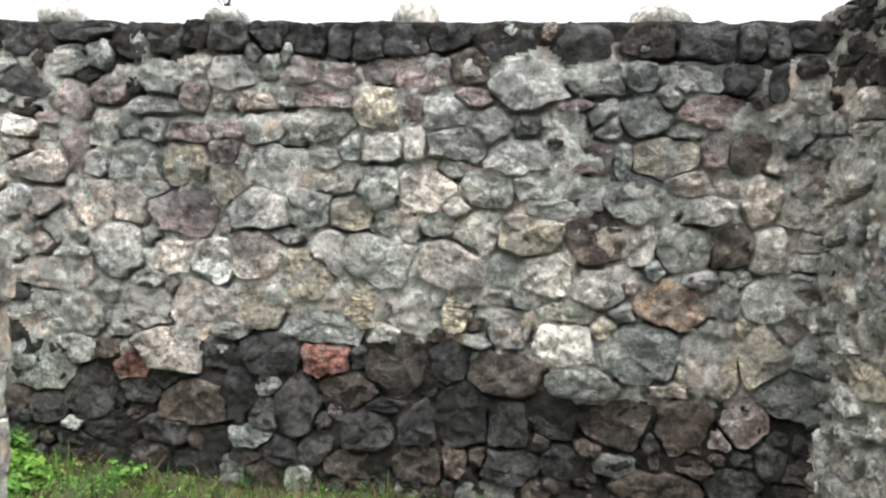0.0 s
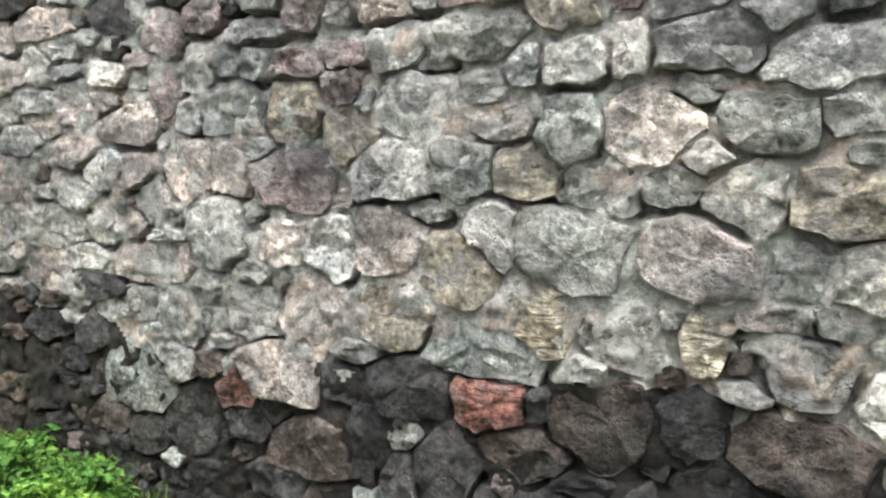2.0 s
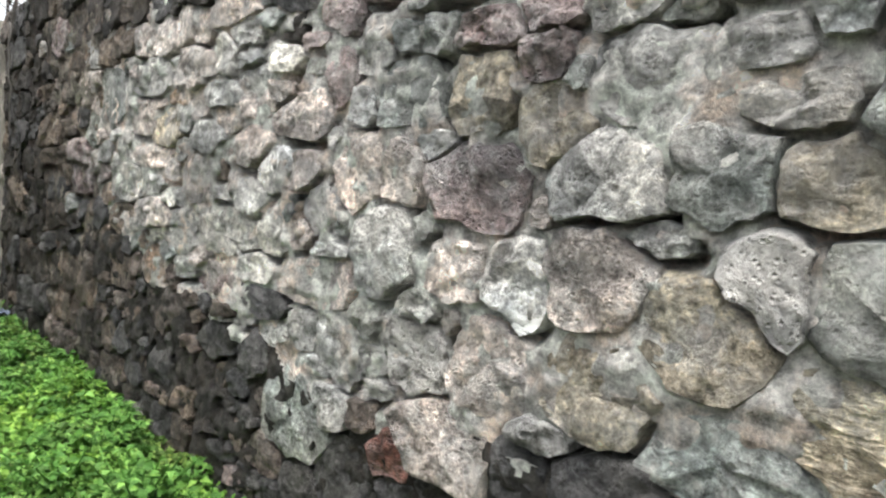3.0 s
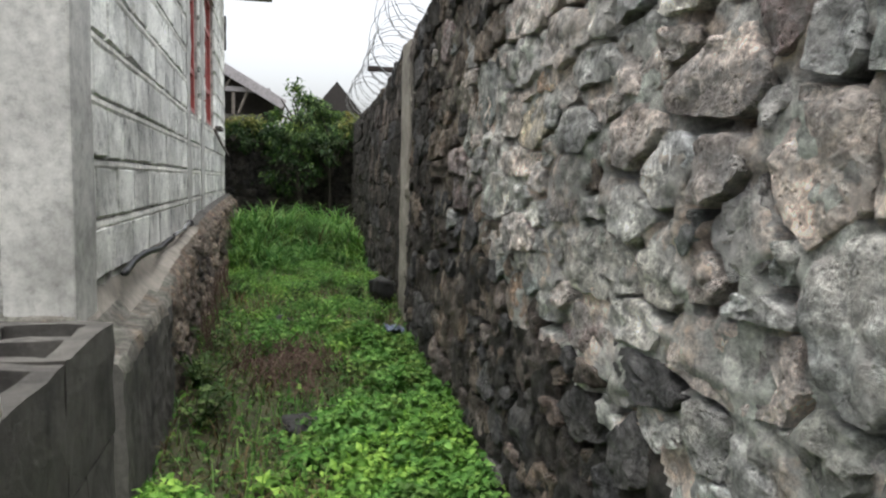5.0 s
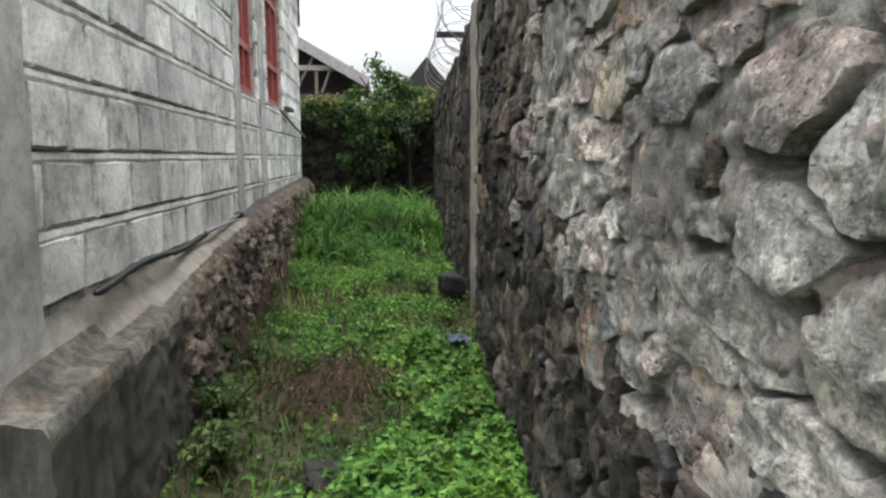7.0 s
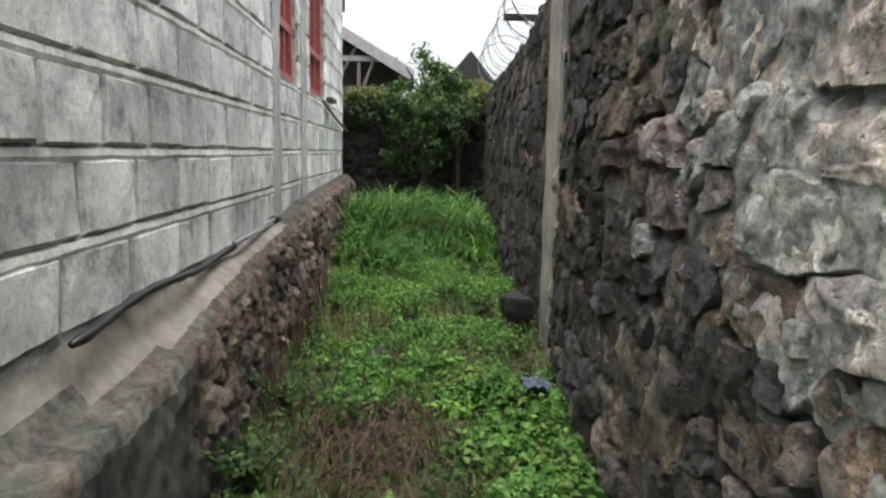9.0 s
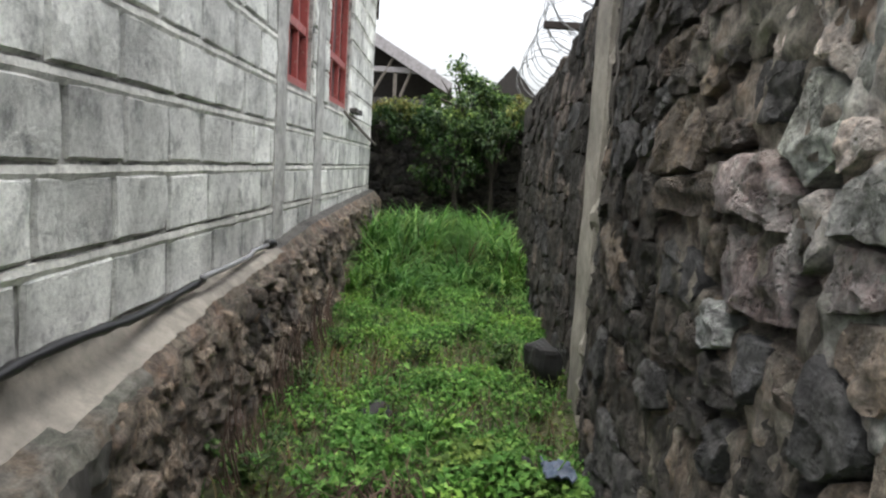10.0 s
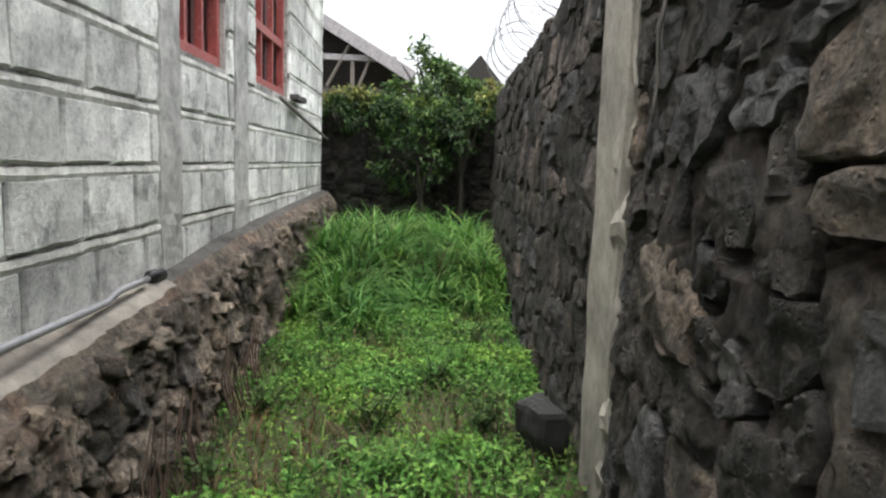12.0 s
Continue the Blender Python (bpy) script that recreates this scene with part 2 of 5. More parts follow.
# near-black for the far roof and for shade under the neighbour's gable
GLOOM = plain("dark_roof_and_shade", (0.03, 0.026, 0.024), 0.9)
BLACK_RUBBER = plain("black_pipe", (0.012, 0.012, 0.013), 0.45)
WHITE_PIPE = plain("grey_pipe", (0.24, 0.24, 0.25), 0.25)
BARK = plain("bark", (0.04, 0.033, 0.026), 0.9)
TWIG = plain("dead_twig", (0.09, 0.057, 0.042), 0.9)
ROOT = plain("dry_root", (0.11, 0.10, 0.09), 0.9)
BLUE = plain("faded_blue_plastic", (0.05, 0.07, 0.11), 0.5)
WEED = leafy("weed_leaf", (0.09, 0.22, 0.038), (0.235, 0.43, 0.095))
WEED_DULL = leafy("dull_weed_leaf", (0.055, 0.105, 0.028), (0.16, 0.22, 0.07))
GRASS = leafy("grass_blade", (0.07, 0.185, 0.038), (0.22, 0.38, 0.11))
TARRY = plain("tarry_stone", (0.012, 0.012, 0.012), 0.8)
STRAW = leafy("dry_blade", (0.065, 0.047, 0.023), (0.15, 0.115, 0.06))
# leaf colour lowered to carry the hedge's shade
SHRUB = leafy("shrub_leaf", (0.02, 0.05, 0.014), (0.085, 0.15, 0.04))
TREE_LEAF = leafy("tree_leaf", (0.04, 0.085, 0.025), (0.17, 0.26, 0.07))
YELLOW_LEAF = leafy("yellowing_leaf", (0.14, 0.17, 0.04), (0.34, 0.34, 0.1))


# ---- mesh helpers ----
def mesh_ob(name, verts, faces, material, parent=None, smooth=False):
    me = bpy.data.meshes.new(name)
    me.from_pydata([tuple(v) for v in verts], [], faces)
    me.materials.append(material)
    if smooth:
        me.polygons.foreach_set("use_smooth", [True] * len(me.polygons))
    me.update()
    ob = new(name, me)
    if parent:
        ob.parent = parent
    return ob


def part(name, bm, material, parent=None, label="", smooth=False):
    me = bpy.data.meshes.new(name)
    bm.normal_update()
    bm.to_mesh(me)
    bm.free()
    me.materials.append(material)
    if smooth:
        me.polygons.foreach_set("use_smooth", [True] * len(me.polygons))
    ob = new(name, me)
    if parent:
        ob.parent = parent
    if label:
        tagged(ob, label)
    return ob


def box(x0, x1, y0, y1, z0, z1, bevel=0.0, bm=None, m=None):
    bm = bm or bmesh.new()
    r = bmesh.ops.create_cube(bm, size=1.0)
    t = Matrix.Translation(((x0 + x1) / 2, (y0 + y1) / 2, (z0 + z1) / 2)) @ Matrix.Diagonal((x1 - x0, y1 - y0, z1 - z0, 1))
    bmesh.ops.transform(bm, matrix=(m @ t if m else t), verts=r["verts"])
    if bevel:
        edges = list({e for v in r["verts"] for e in v.link_edges})
        bmesh.ops.bevel(bm, geom=edges, offset=bevel, segments=2, profile=0.6, affect="EDGES")
    return bm


def roughen(bm, cut, amount, scale, seed=0.0):
    """Splits the long edges and shifts the points by noise, for worn and cast surfaces."""
    for _ in range(7):
        long = [e for e in bm.edges if e.calc_length() > cut]
        if not long:
            break
        bmesh.ops.subdivide_edges(bm, edges=long, cuts=1, use_grid_fill=True)
    bmesh.ops.triangulate(bm, faces=[f for f in bm.faces if len(f.verts) > 4])
    for v in bm.verts:
        v.co += noise.noise_vector(v.co * scale + Vector((seed, seed, 0))) * amount
    return bm


def tube(points, radius, sides=6, bm=None):
    """A bent round bar along the points; radius may be a number or one for each point."""
    bm = bm or bmesh.new()
    pts = [Vector(p) for p in points]
    rings = []
    for i, p in enumerate(pts):
        d = (pts[min(i + 1, len(pts) - 1)] - pts[max(i - 1, 0)]).normalized()
        a = d.orthogonal().normalized()
        b = d.cross(a)
        r = radius if isinstance(radius, (int, float)) else radius[i]
        rings.append([bm.verts.new(p + (a * math.cos(k * math.tau / sides) + b * math.sin(k * math.tau / sides)) * r) for k in range(sides)])
    for s, t in zip(rings, rings[1:]):
        for k in range(sides):
            bm.faces.new((s[k], s[(k + 1) % sides], t[(k + 1) % sides], t[k]))
    bm.faces.new(rings[0][::-1])
    bm.faces.new(rings[-1])
    return bm


# ---- ground ----
def lerp(x, table):
    return float(np.interp(x, [a for a, _ in table], [b for _, b in table]))


GROUND = [(-40, 0.34), (-12, 0.30), (-9, 0.27), (-6.5, 0.22), (-4.8, 0.15), (-3, 0.03), (-1.5, 0.0), (40, 0.0)]


def gz(x, y):
    return lerp(x, GROUND) + 0.035 * noise.noise((x * 1.7, y * 1.7, 0)) + 0.012 * noise.noise((x * 7, y * 7, 3))


xs = [-60, -40, -25, -18, -14] + list(np.arange(-12.4, 3.01, 0.11)) + [5, 10, 25, 60]
ys = [-60, -30, -12, -6, -3] + list(np.arange(-1.0, 4.41, 0.11)) + [6, 10, 20, 35, 60]
verts = [(x, y, gz(x, y) if -13 < x < 3.1 and -1.1 < y < 4.5 else lerp(x, GROUND) - 0.05) for y in ys for x in xs]
nx = len(xs)
faces = [(j * nx + i, j * nx + i + 1, (j + 1) * nx + i + 1, (j + 1) * nx + i) for j in range(len(ys) - 1) for i in range(nx - 1)]
tagged(mesh_ob("ground", verts, faces, SOIL, smooth=True), "dark damp soil under weeds and grass", "ground", kind="structure")

# ---- rubble walls ----
WALL_LINE = [(-11.9, 3.60), (-10, 3.50), (-7.2, 3.415), (-6.3, 3.385), (-5.3, 3.29), (-3.3, 3.215), (-2.0, 3.19), (-1.0, 3.14), (0.0, 3.08), (2.0, 3.0)]
WALL_TOP = [(-11.9, 2.0), (-9, 2.02), (-7.6, 2.10), (-6.9, 2.22), (-5.0, 2.20), (-2.6, 2.06), (2.0, 2.06)]


def north(u, z, out):
    """A point of the long wall's face: u along it, out towards the alley."""
    return (u, lerp(u, WALL_LINE) + 0.02 * (z - 1.0) + 0.02 * noise.noise((u * 1.1, z * 1.1, 5)) - out, z)


def cells(u0, u1, low, top, laid, rng, size=0.2, stretch=1.2):
    """Rubble layout: stones laid by hand first, smaller ones packed between; each cell is cut back from its neighbours."""
    stones = [(u, z, w, h, k) for k, u, z, w, h in laid if u0 < u < u1]
    for shrink, near in ((1.0, 0.86), (0.55, 0.88)):
        z = low - 0.02
        while z < 2.4:
            h = size * shrink * rng.uniform(0.62, 1.0)
            u = u0 - rng.uniform(0, 0.1)
            while u < u1 + 0.1:
                w = size * shrink * stretch * rng.choice((0.6, 0.8, 1.0, 1.2, 1.4, 1.7)) * rng.uniform(0.85, 1.15)
                a, b = u + w / 2, z + h / 2 + rng.uniform(-0.03, 0.03) * shrink
                if u0 < a < u1 and b + h * 0.4 < lerp(a, top) + 0.02 and all(((a - p[0]) / (w + p[2])) ** 2 + ((b - p[1]) / (h + p[3])) ** 2 > (near * 0.5) ** 2 for p in stones):
                    stones.append((a, b, w, h, None))
                u += w * 0.5 if shrink < 1 else w
            z += h * (0.5 if shrink < 1 else 1)
    out = []
    for i, (u, z, w, h, k) in enumerate(stones):
        poly = []
        for n in range(14):
            c, s = math.cos(n * math.tau / 14), math.sin(n * math.tau / 14)
            r = (abs(c) ** 3.2 + abs(s) ** 3.2) ** (-1 / 3.2) * rng.uniform(0.57, 0.66)
            poly.append((min(u1, max(u0, u + w * r * c)), min(lerp(u, top) + 0.012, z + h * r * s)))
        for j, (a, b, w2, h2, _) in enumerate(stones):
            du, dz = a - u, b - z
            if i == j or abs(du) > (w + w2) * 0.8 or abs(dz) > (h + h2) * 0.8:
                continue
            d = math.hypot(du, dz) + 1e-6
            e1 = 1 / math.hypot(du / d / w, dz / d / h)
            e2 = 1 / math.hypot(du / d / w2, dz / d / h2)
            f = e1 / (e1 + e2)
            pu, pz = u + du * f, z + dz * f
            nu, nz = du * (1 / w ** 2 + 1 / w2 ** 2), dz * (1 / h ** 2 + 1 / h2 ** 2)
            cut = []
            for (x0, y0), (x1, y1) in zip(poly, poly[1:] + poly[:1]):
                d0, d1 = nu * (x0 - pu) + nz * (y0 - pz), nu * (x1 - pu) + nz * (y1 - pz)
                if d0 <= 0:
                    cut.append((x0, y0))
                if d0 * d1 < 0:
                    t = d0 / (d0 - d1)
                    cut.append((x0 + (x1 - x0) * t, y0 + (y1 - y0) * t))
            poly = cut
            if len(poly) < 3:
                break
        if len(poly) >= 3:
            us, zs = [p[0] for p in poly], [p[1] for p in poly]
            if max(us) - min(us) > 0.045 and max(zs) - min(zs) > 0.035:
                out.append((poly, k))
    return out


def stone_shape(poly, rng, gap, proud, relief=1.0, points=24):
    """Outline rings of one broken stone in (u, z, out): drawn back from the joint, chipped, with tilted split faces."""
    n = len(poly)
    cu, cz = sum(p[0] for p in poly) / n, sum(p[1] for p in poly) / n
    lens = [math.dist(a, b) for a, b in zip(poly, poly[1:] + poly[:1])]
    total, ring = sum(lens), []
    for k in range(points):
        s = total * k / points
        for (a, b), ln in zip(zip(poly, poly[1:] + poly[:1]), lens):
            if s <= ln:
                f = s / max(ln, 1e-6)
                ring.append((a[0] + (b[0] - a[0]) * f, a[1] + (b[1] - a[1]) * f))
                break
            s -= ln
    if len(ring) < points:
        ring += [poly[0]] * (points - len(ring))
    seed = rng.uniform(0, 90)
    gap *= rng.choice((0.3, 0.6, 0.9, 1.2, 1.6))
    shape = []
    for u, z in ring:
        du, dz = u - cu, z - cz
        d = math.hypot(du, dz) + 1e-6
        under = min(1, max(0, -1.4 * dz / d))
        k = max(0.5, 1 - gap * (0.7 + 0.5 * under) / d) + 0.16 * noise.noise((u * 15, z * 15, seed)) + 0.13 * noise.noise((u * 41, z * 41, seed))
        shape.append((du * k, dz * k, under))
    reach = max(math.hypot(a, b) for a, b, _ in shape)
    # split faces: the lowest of a few tilted planes
    facets = [(rng.uniform(-0.10, 0.10) * relief, rng.uniform(-0.14, 0.05) * relief, 0.0)]
    for _ in range(rng.choice((1, 2, 3))):
        a, slope = rng.uniform(0, math.tau), rng.uniform(0.12, 0.42) * relief
        facets.append((-slope * math.cos(a), -slope * math.sin(a), slope * reach * rng.uniform(0.35, 0.75)))
    verts, faces = [], []
    for scale, rise in ((1.03, None), (1.0, 0.0), (0.965, 0.7), (0.86, 0.96), (0.62, 1.0), (0.32, 1.0)):
        for du, dz, under in shape:
            u, z = du * scale, dz * scale
            rim = -0.012 + under * (proud + 0.012) * 0.85
            o = -0.12 if rise is None else rim + (proud - rim) * min(1, rise + 0.45 * under * (rise > 0))
            if rise:
                o += min(a * u + b * z + c for a, b, c in facets) * rise
                o += relief * (0.018 * noise.noise((u * 9, z * 9, seed)) + 0.016 * noise.noise((u * 21, z * 21, seed)) + 0.016 * noise.noise((u * 47, z * 47, seed)))
                o = max(o, -0.012)
            verts.append((cu + u, cz + z, o))
    m = len(shape)
    verts.append((cu, cz, max(-0.02, proud + min(c for _, _, c in facets)) + 0.012 * noise.noise((0, 0, seed))))
    for r in range(5):
        for k in range(m):
            a, b = r * m + k, r * m + (k + 1) % m
            faces.append((a, b, b + m, a + m))
    for k in range(m):
        faces.append((5 * m + k, 5 * m + (k + 1) % m, 6 * m))
    return (cu, cz), verts, faces


def rubble_wall(name, u0, u1, low, place, top, kind_of, laid, seed, mortar, label, joined_past=None, thick=0.34, step=0.03, gap=0.009, size=0.165, flip=False, smear=((-20, -0.016), (20, -0.016)), hollow=0.65, relief=((-20, 1.0), (20, 1.0)), foot=None):
    rng = random.Random(seed)
    shapes = []
    for poly, kind in cells(u0, u1, low, top, laid, rng, size):
        bold = lerp(poly[0][0], relief)
        proud = bold * rng.choice((-0.002, 0.003, 0.007, 0.012, 0.018, 0.026))
        shapes.append((kind, *stone_shape(poly, rng, gap, proud, bold)))
    # mortar bed, nearly flush, fallen out in dark gaps under many of the stones
    nu, nz = int((u1 - u0) / step) + 1, int((2.3 - low) / step) + 1
    rise = [lerp(u0 + (u1 - u0) * i / nu, top) + 0.02 * noise.noise(((u0 + (u1 - u0) * i / nu) * 6, 1, 1)) - low + 0.1 for i in range(nu + 1)]
    bed = np.zeros((nz + 1, nu + 1))
    for j in range(nz + 1):
        for i in range(nu + 1):
            u, z = u0 + (u1 - u0) * i / nu, low - 0.1 + rise[i] * j / nz
            bed[j, i] = lerp(u, smear) + 0.018 * noise.noise((u * 3.3, z * 3.9, seed)) + 0.016 * noise.noise((u * 11, z * 11, seed)) + 0.016 * noise.noise((u * 29, z * 29, seed))
    for kind, (cu, cz), sv, sf in shapes:
        if rng.random() > hollow:
            continue
        deep, run = rng.uniform(0.04, 0.10), rng.uniform(0, 9)
        for u, z, o in sv[24:48]:
            if z > cz - 0.012 or noise.noise((u * 9, z * 3, run)) < -0.12:
                continue
            i, j = (u - u0) / (u1 - u0) * nu, (z - 0.006 - low + 0.1) / rise[min(nu, max(0, int((u - u0) / (u1 - u0) * nu)))] * nz
            for jj in range(max(0, int(j - 1)), min(nz, int(j + 2)) + 1):
                for ii in range(max(0, int(i - 1)), min(nu, int(i + 2)) + 1):
                    d = math.hypot(ii - i, jj - j) * step / 0.03
                    if d < 1:
                        bed[jj, ii] = min(bed[jj, ii], -deep * (1 - d * d))
    verts, faces = [], []
    for j in range(nz + 1):
        for i in range(nu + 1):
            verts.append(place(u0 + (u1 - u0) * i / nu, low - 0.1 + rise[i] * j / nz, float(bed[j, i])))
    for j in range(nz):
        for i in range(nu):
            a = j * (nu + 1) + i
            faces.append((a, a + 1, a + nu + 2, a + nu + 1))
    # top and back close the wall
    base = len(verts)
    for i in range(nu + 1):
        u = u0 + (u1 - u0) * i / nu
        t = lerp(u, top)
        verts.append(place(u, t + 0.01 + 0.015 * noise.noise((u * 4, 2, 2)), -thick))
        verts.append(place(u, low - 0.1, -thick))
    for i in range(nu):
        a, b = nz * (nu + 1) + i, base + 2 * i
        faces.append((a, a + 1, b + 2, b))
        faces.append((b, b + 2, b + 3, b + 1))
    faces.append((0, *[j * (nu + 1) for j in range(1, nz + 1)], base, base + 1))
    e = [j * (nu + 1) + nu for j in range(nz + 1)]
    faces.append((*e[::-1], base + 2 * nu + 1, base + 2 * nu))
    if flip:
        faces = [f[::-1] for f in faces]
    wall = tagged(mesh_ob(name, verts, faces, mortar, smooth=True), label, "stone wall", kind="structure")
    if foot:  # mortar takes the darker material below the ragged footing line and along the top
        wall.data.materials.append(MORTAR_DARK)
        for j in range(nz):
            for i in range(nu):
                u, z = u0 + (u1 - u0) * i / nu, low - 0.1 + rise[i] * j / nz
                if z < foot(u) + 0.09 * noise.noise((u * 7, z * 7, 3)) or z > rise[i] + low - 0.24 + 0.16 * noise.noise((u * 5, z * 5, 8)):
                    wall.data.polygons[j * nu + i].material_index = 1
    far_v, far_f = [], []
    for kind, (cu, cz), sv, sf in shapes:
        k = kind or kind_of(cu, cz, rng, lerp(cu, top))
        pts = [Vector(place(u, z, o)) for u, z, o in sv]
        if flip:
            sf = [f[::-1] for f in sf]
        if joined_past is not None and cu < joined_past:
            b = len(far_v)
            far_v += pts
            far_f += [tuple(i + b for i in f) for f in sf]
            continue
        c = Vector(place(cu, cz, 0))
        ob = mesh_ob("stone", [p - c for p in pts], sf, KINDS[k], wall, True)
        ob.data.set_sharp_from_angle(angle=radians(38))
        ob.location = c
    if far_v:
        tagged(mesh_ob("stones", far_v, far_f, ROCK_JOINED, wall, True), kind="stuff")
    return wall


def pick(rng, table):
    r = rng.uniform(0, sum(w for _, w in table))
    for k, w in table:
        r -= w
        if r <= 0:
            return k
    return table[-1][0]


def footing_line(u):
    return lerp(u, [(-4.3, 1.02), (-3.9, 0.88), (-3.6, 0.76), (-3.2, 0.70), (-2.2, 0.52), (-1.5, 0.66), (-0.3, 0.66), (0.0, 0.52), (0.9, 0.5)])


def kinds_front(u, z, rng, t):
    """Dark footing stones below, mixed greys in the middle, a dark top course."""
    if z < footing_line(u):
        return pick(rng, [("dark", 7), ("brown", 3), ("green", 1), ("purple", 1)])
    if z > t - 0.2:
        return pick(rng, [("dark", 5), ("sooty", 3), ("green", 2), ("brown", 1)])
    if z > t - 0.42:
        return pick(rng, [("green", 4), ("sooty", 3), ("grey", 3), ("brown", 1), ("purple", 1)])
    return pick(rng, [("grey", 6), ("green", 6), ("pale", 1.3), ("pink", 1.3), ("purple", 0.6), ("speckle", 1.2), ("brown", 0.5), ("tan", 0.5)])


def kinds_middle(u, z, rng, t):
    # further in, kinds with the alley's shade in their colour grow likelier
    far_dark = (-u - 4.5) / 0.9
    if rng.random() < far_dark or z > t - 0.3:
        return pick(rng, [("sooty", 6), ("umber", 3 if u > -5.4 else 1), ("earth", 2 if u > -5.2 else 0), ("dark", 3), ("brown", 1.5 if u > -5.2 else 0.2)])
    if z < lerp(u, [(-4.2, 1.02), (-3.7, 0.85)]):
        return pick(rng, [("dark", 4), ("brown", 3), ("sooty", 2), ("umber", 2)])
    return pick(rng, [("grey", 3), ("pink", 4), ("earth", 5 if u < -3.9 else 0.5), ("pale", 3 if u > -3.9 else 0), ("purple", 1.5), ("green", 2), ("orange", 0.4)])


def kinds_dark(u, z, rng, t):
    # near-black kinds, shade included, for the far walls
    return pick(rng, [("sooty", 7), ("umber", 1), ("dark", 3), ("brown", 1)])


# stones laid course by course: kind, place along the wall, height, width, height of the stone
COURSES_LAID = []
COURSES_LAID.append([
    ("orange", -3.63, 0.82, 0.3, 0.17), ("pink", -3.62, 1.04, 0.39, 0.12), ("tan", -3.49, 1.39, 0.26, 0.17), ("grey", -3.35, 0.85, 0.2, 0.07), ("pink", -3.24, 1.19, 0.28, 0.18),
    ("grey", -3.08, 1.5, 0.31, 0.11), ("purple", -3.08, 0.84, 0.27, 0.1), ("pale", -3.02, 1.02, 0.38, 0.19), ("pink", -2.86, 1.31, 0.25, 0.14), ("grey", -2.82, 0.9, 0.22, 0.1),
    ("pale", -2.71, 1.03, 0.19, 0.16), ("white", -2.7, 1.23, 0.2, 0.14), ("pink", -2.55, 1.03, 0.12, 0.11), ("pink", -2.54, 1.4, 0.32, 0.14), ("pink", -2.53, 1.23, 0.14, 0.11),
    ("pink", -2.51, 0.89, 0.26, 0.17), ("speckle", -2.45, 1.13, 0.17, 0.2),
])
COURSES_LAID.append([
    ("green", -4.23, 1.54, 0.61, 0.32), ("pale", -3.91, 1.16, 0.49, 0.14), ("grey", -3.66, 1.58, 0.42, 0.15), ("pink", -3.65, 1.27, 0.48, 0.08), ("brown", -3.5, 0.66, 0.5, 0.19),
    ("pale", -3.34, 0.96, 0.24, 0.1), ("grey", -3.15, 1.34, 0.29, 0.12), ("dark", -3.06, 0.61, 0.3, 0.15), ("pink", -2.82, 1.45, 0.19, 0.11), ("dark", -2.78, 0.8, 0.28, 0.1),
])
COURSES_LAID.append([
    ("umber", -5, 1.28, 0.38, 0.09), ("umber", -4.97, 0.95, 0.41, 0.15), ("purple", -4.6, 1.3, 0.35, 0.11), ("purple", -4.58, 1.15, 0.38, 0.14), ("sooty", -4.31, 0.89, 0.36, 0.16),
    ("purple", -4.23, 1.19, 0.23, 0.08), ("grey", -4.19, 1.29, 0.27, 0.1), ("earth", -4.17, 1.1, 0.15, 0.11), ("earth", -3.99, 0.99, 0.22, 0.13), ("grey", -3.99, 1.32, 0.1, 0.14),
])
COURSES_LAID.append([
    ("sooty", -5.32, 1.07, 0.43, 0.15), ("umber", -5.14, 1.62, 0.23, 0.09), ("earth", -4.9, 1.54, 0.12, 0.1), ("earth", -4.77, 1.17, 0.12, 0.1), ("brown", -4.73, 1.4, 0.15, 0.06),
])
COURSES_LAID.append([
    ("dark", -2.64, 1.98, 0.26, 0.14), ("dark", -2.35, 2.02, 0.31, 0.09), ("dark", -2.12, 1.98, 0.15, 0.16), ("dark", -1.96, 1.99, 0.18, 0.14), ("dark", -1.65, 2, 0.19, 0.12),
    ("dark", -1.45, 2, 0.22, 0.12), ("dark", -1.26, 1.98, 0.14, 0.13), ("dark", -1.13, 1.98, 0.11, 0.13), ("dark", -1.01, 1.97, 0.13, 0.14), ("dark", -0.84, 1.99, 0.2, 0.13),
    ("dark", -0.66, 2, 0.17, 0.11), ("dark", -0.46, 1.97, 0.13, 0.14), ("dark", -0.34, 1.99, 0.08, 0.11), ("dark", -0.12, 1.96, 0.24, 0.16), ("brown", 0.17, 1.98, 0.2, 0.13),
    ("dark", 0.38, 1.98, 0.24, 0.15), ("dark", 0.55, 1.98, 0.09, 0.13), ("dark", 0.65, 1.97, 0.08, 0.13),
])
COURSES_LAID.append([
    ("dark", -2.65, 1.79, 0.23, 0.16), ("purple", -2.41, 1.7, 0.15, 0.19), ("purple", -2.23, 1.76, 0.15, 0.12), ("green", -1.96, 1.82, 0.19, 0.14), ("pale", -1.8, 1.87, 0.13, 0.09),
    ("speckle", -1.61, 1.84, 0.24, 0.14), ("green", -1.44, 1.87, 0.1, 0.11), ("purple", -1.3, 1.86, 0.18, 0.11), ("purple", -1.12, 1.82, 0.18, 0.12), ("purple", -0.95, 1.85, 0.15, 0.1),
    ("purple", -0.77, 1.84, 0.22, 0.13), ("brown", -0.55, 1.88, 0.17, 0.14), ("grey", -0.32, 1.81, 0.3, 0.23), ("green", -0.04, 1.83, 0.23, 0.14), ("green", 0.14, 1.84, 0.13, 0.12),
    ("green", 0.33, 1.84, 0.24, 0.13), ("dark", 0.53, 1.83, 0.15, 0.12), ("dark", 0.66, 1.81, 0.08, 0.18),
])
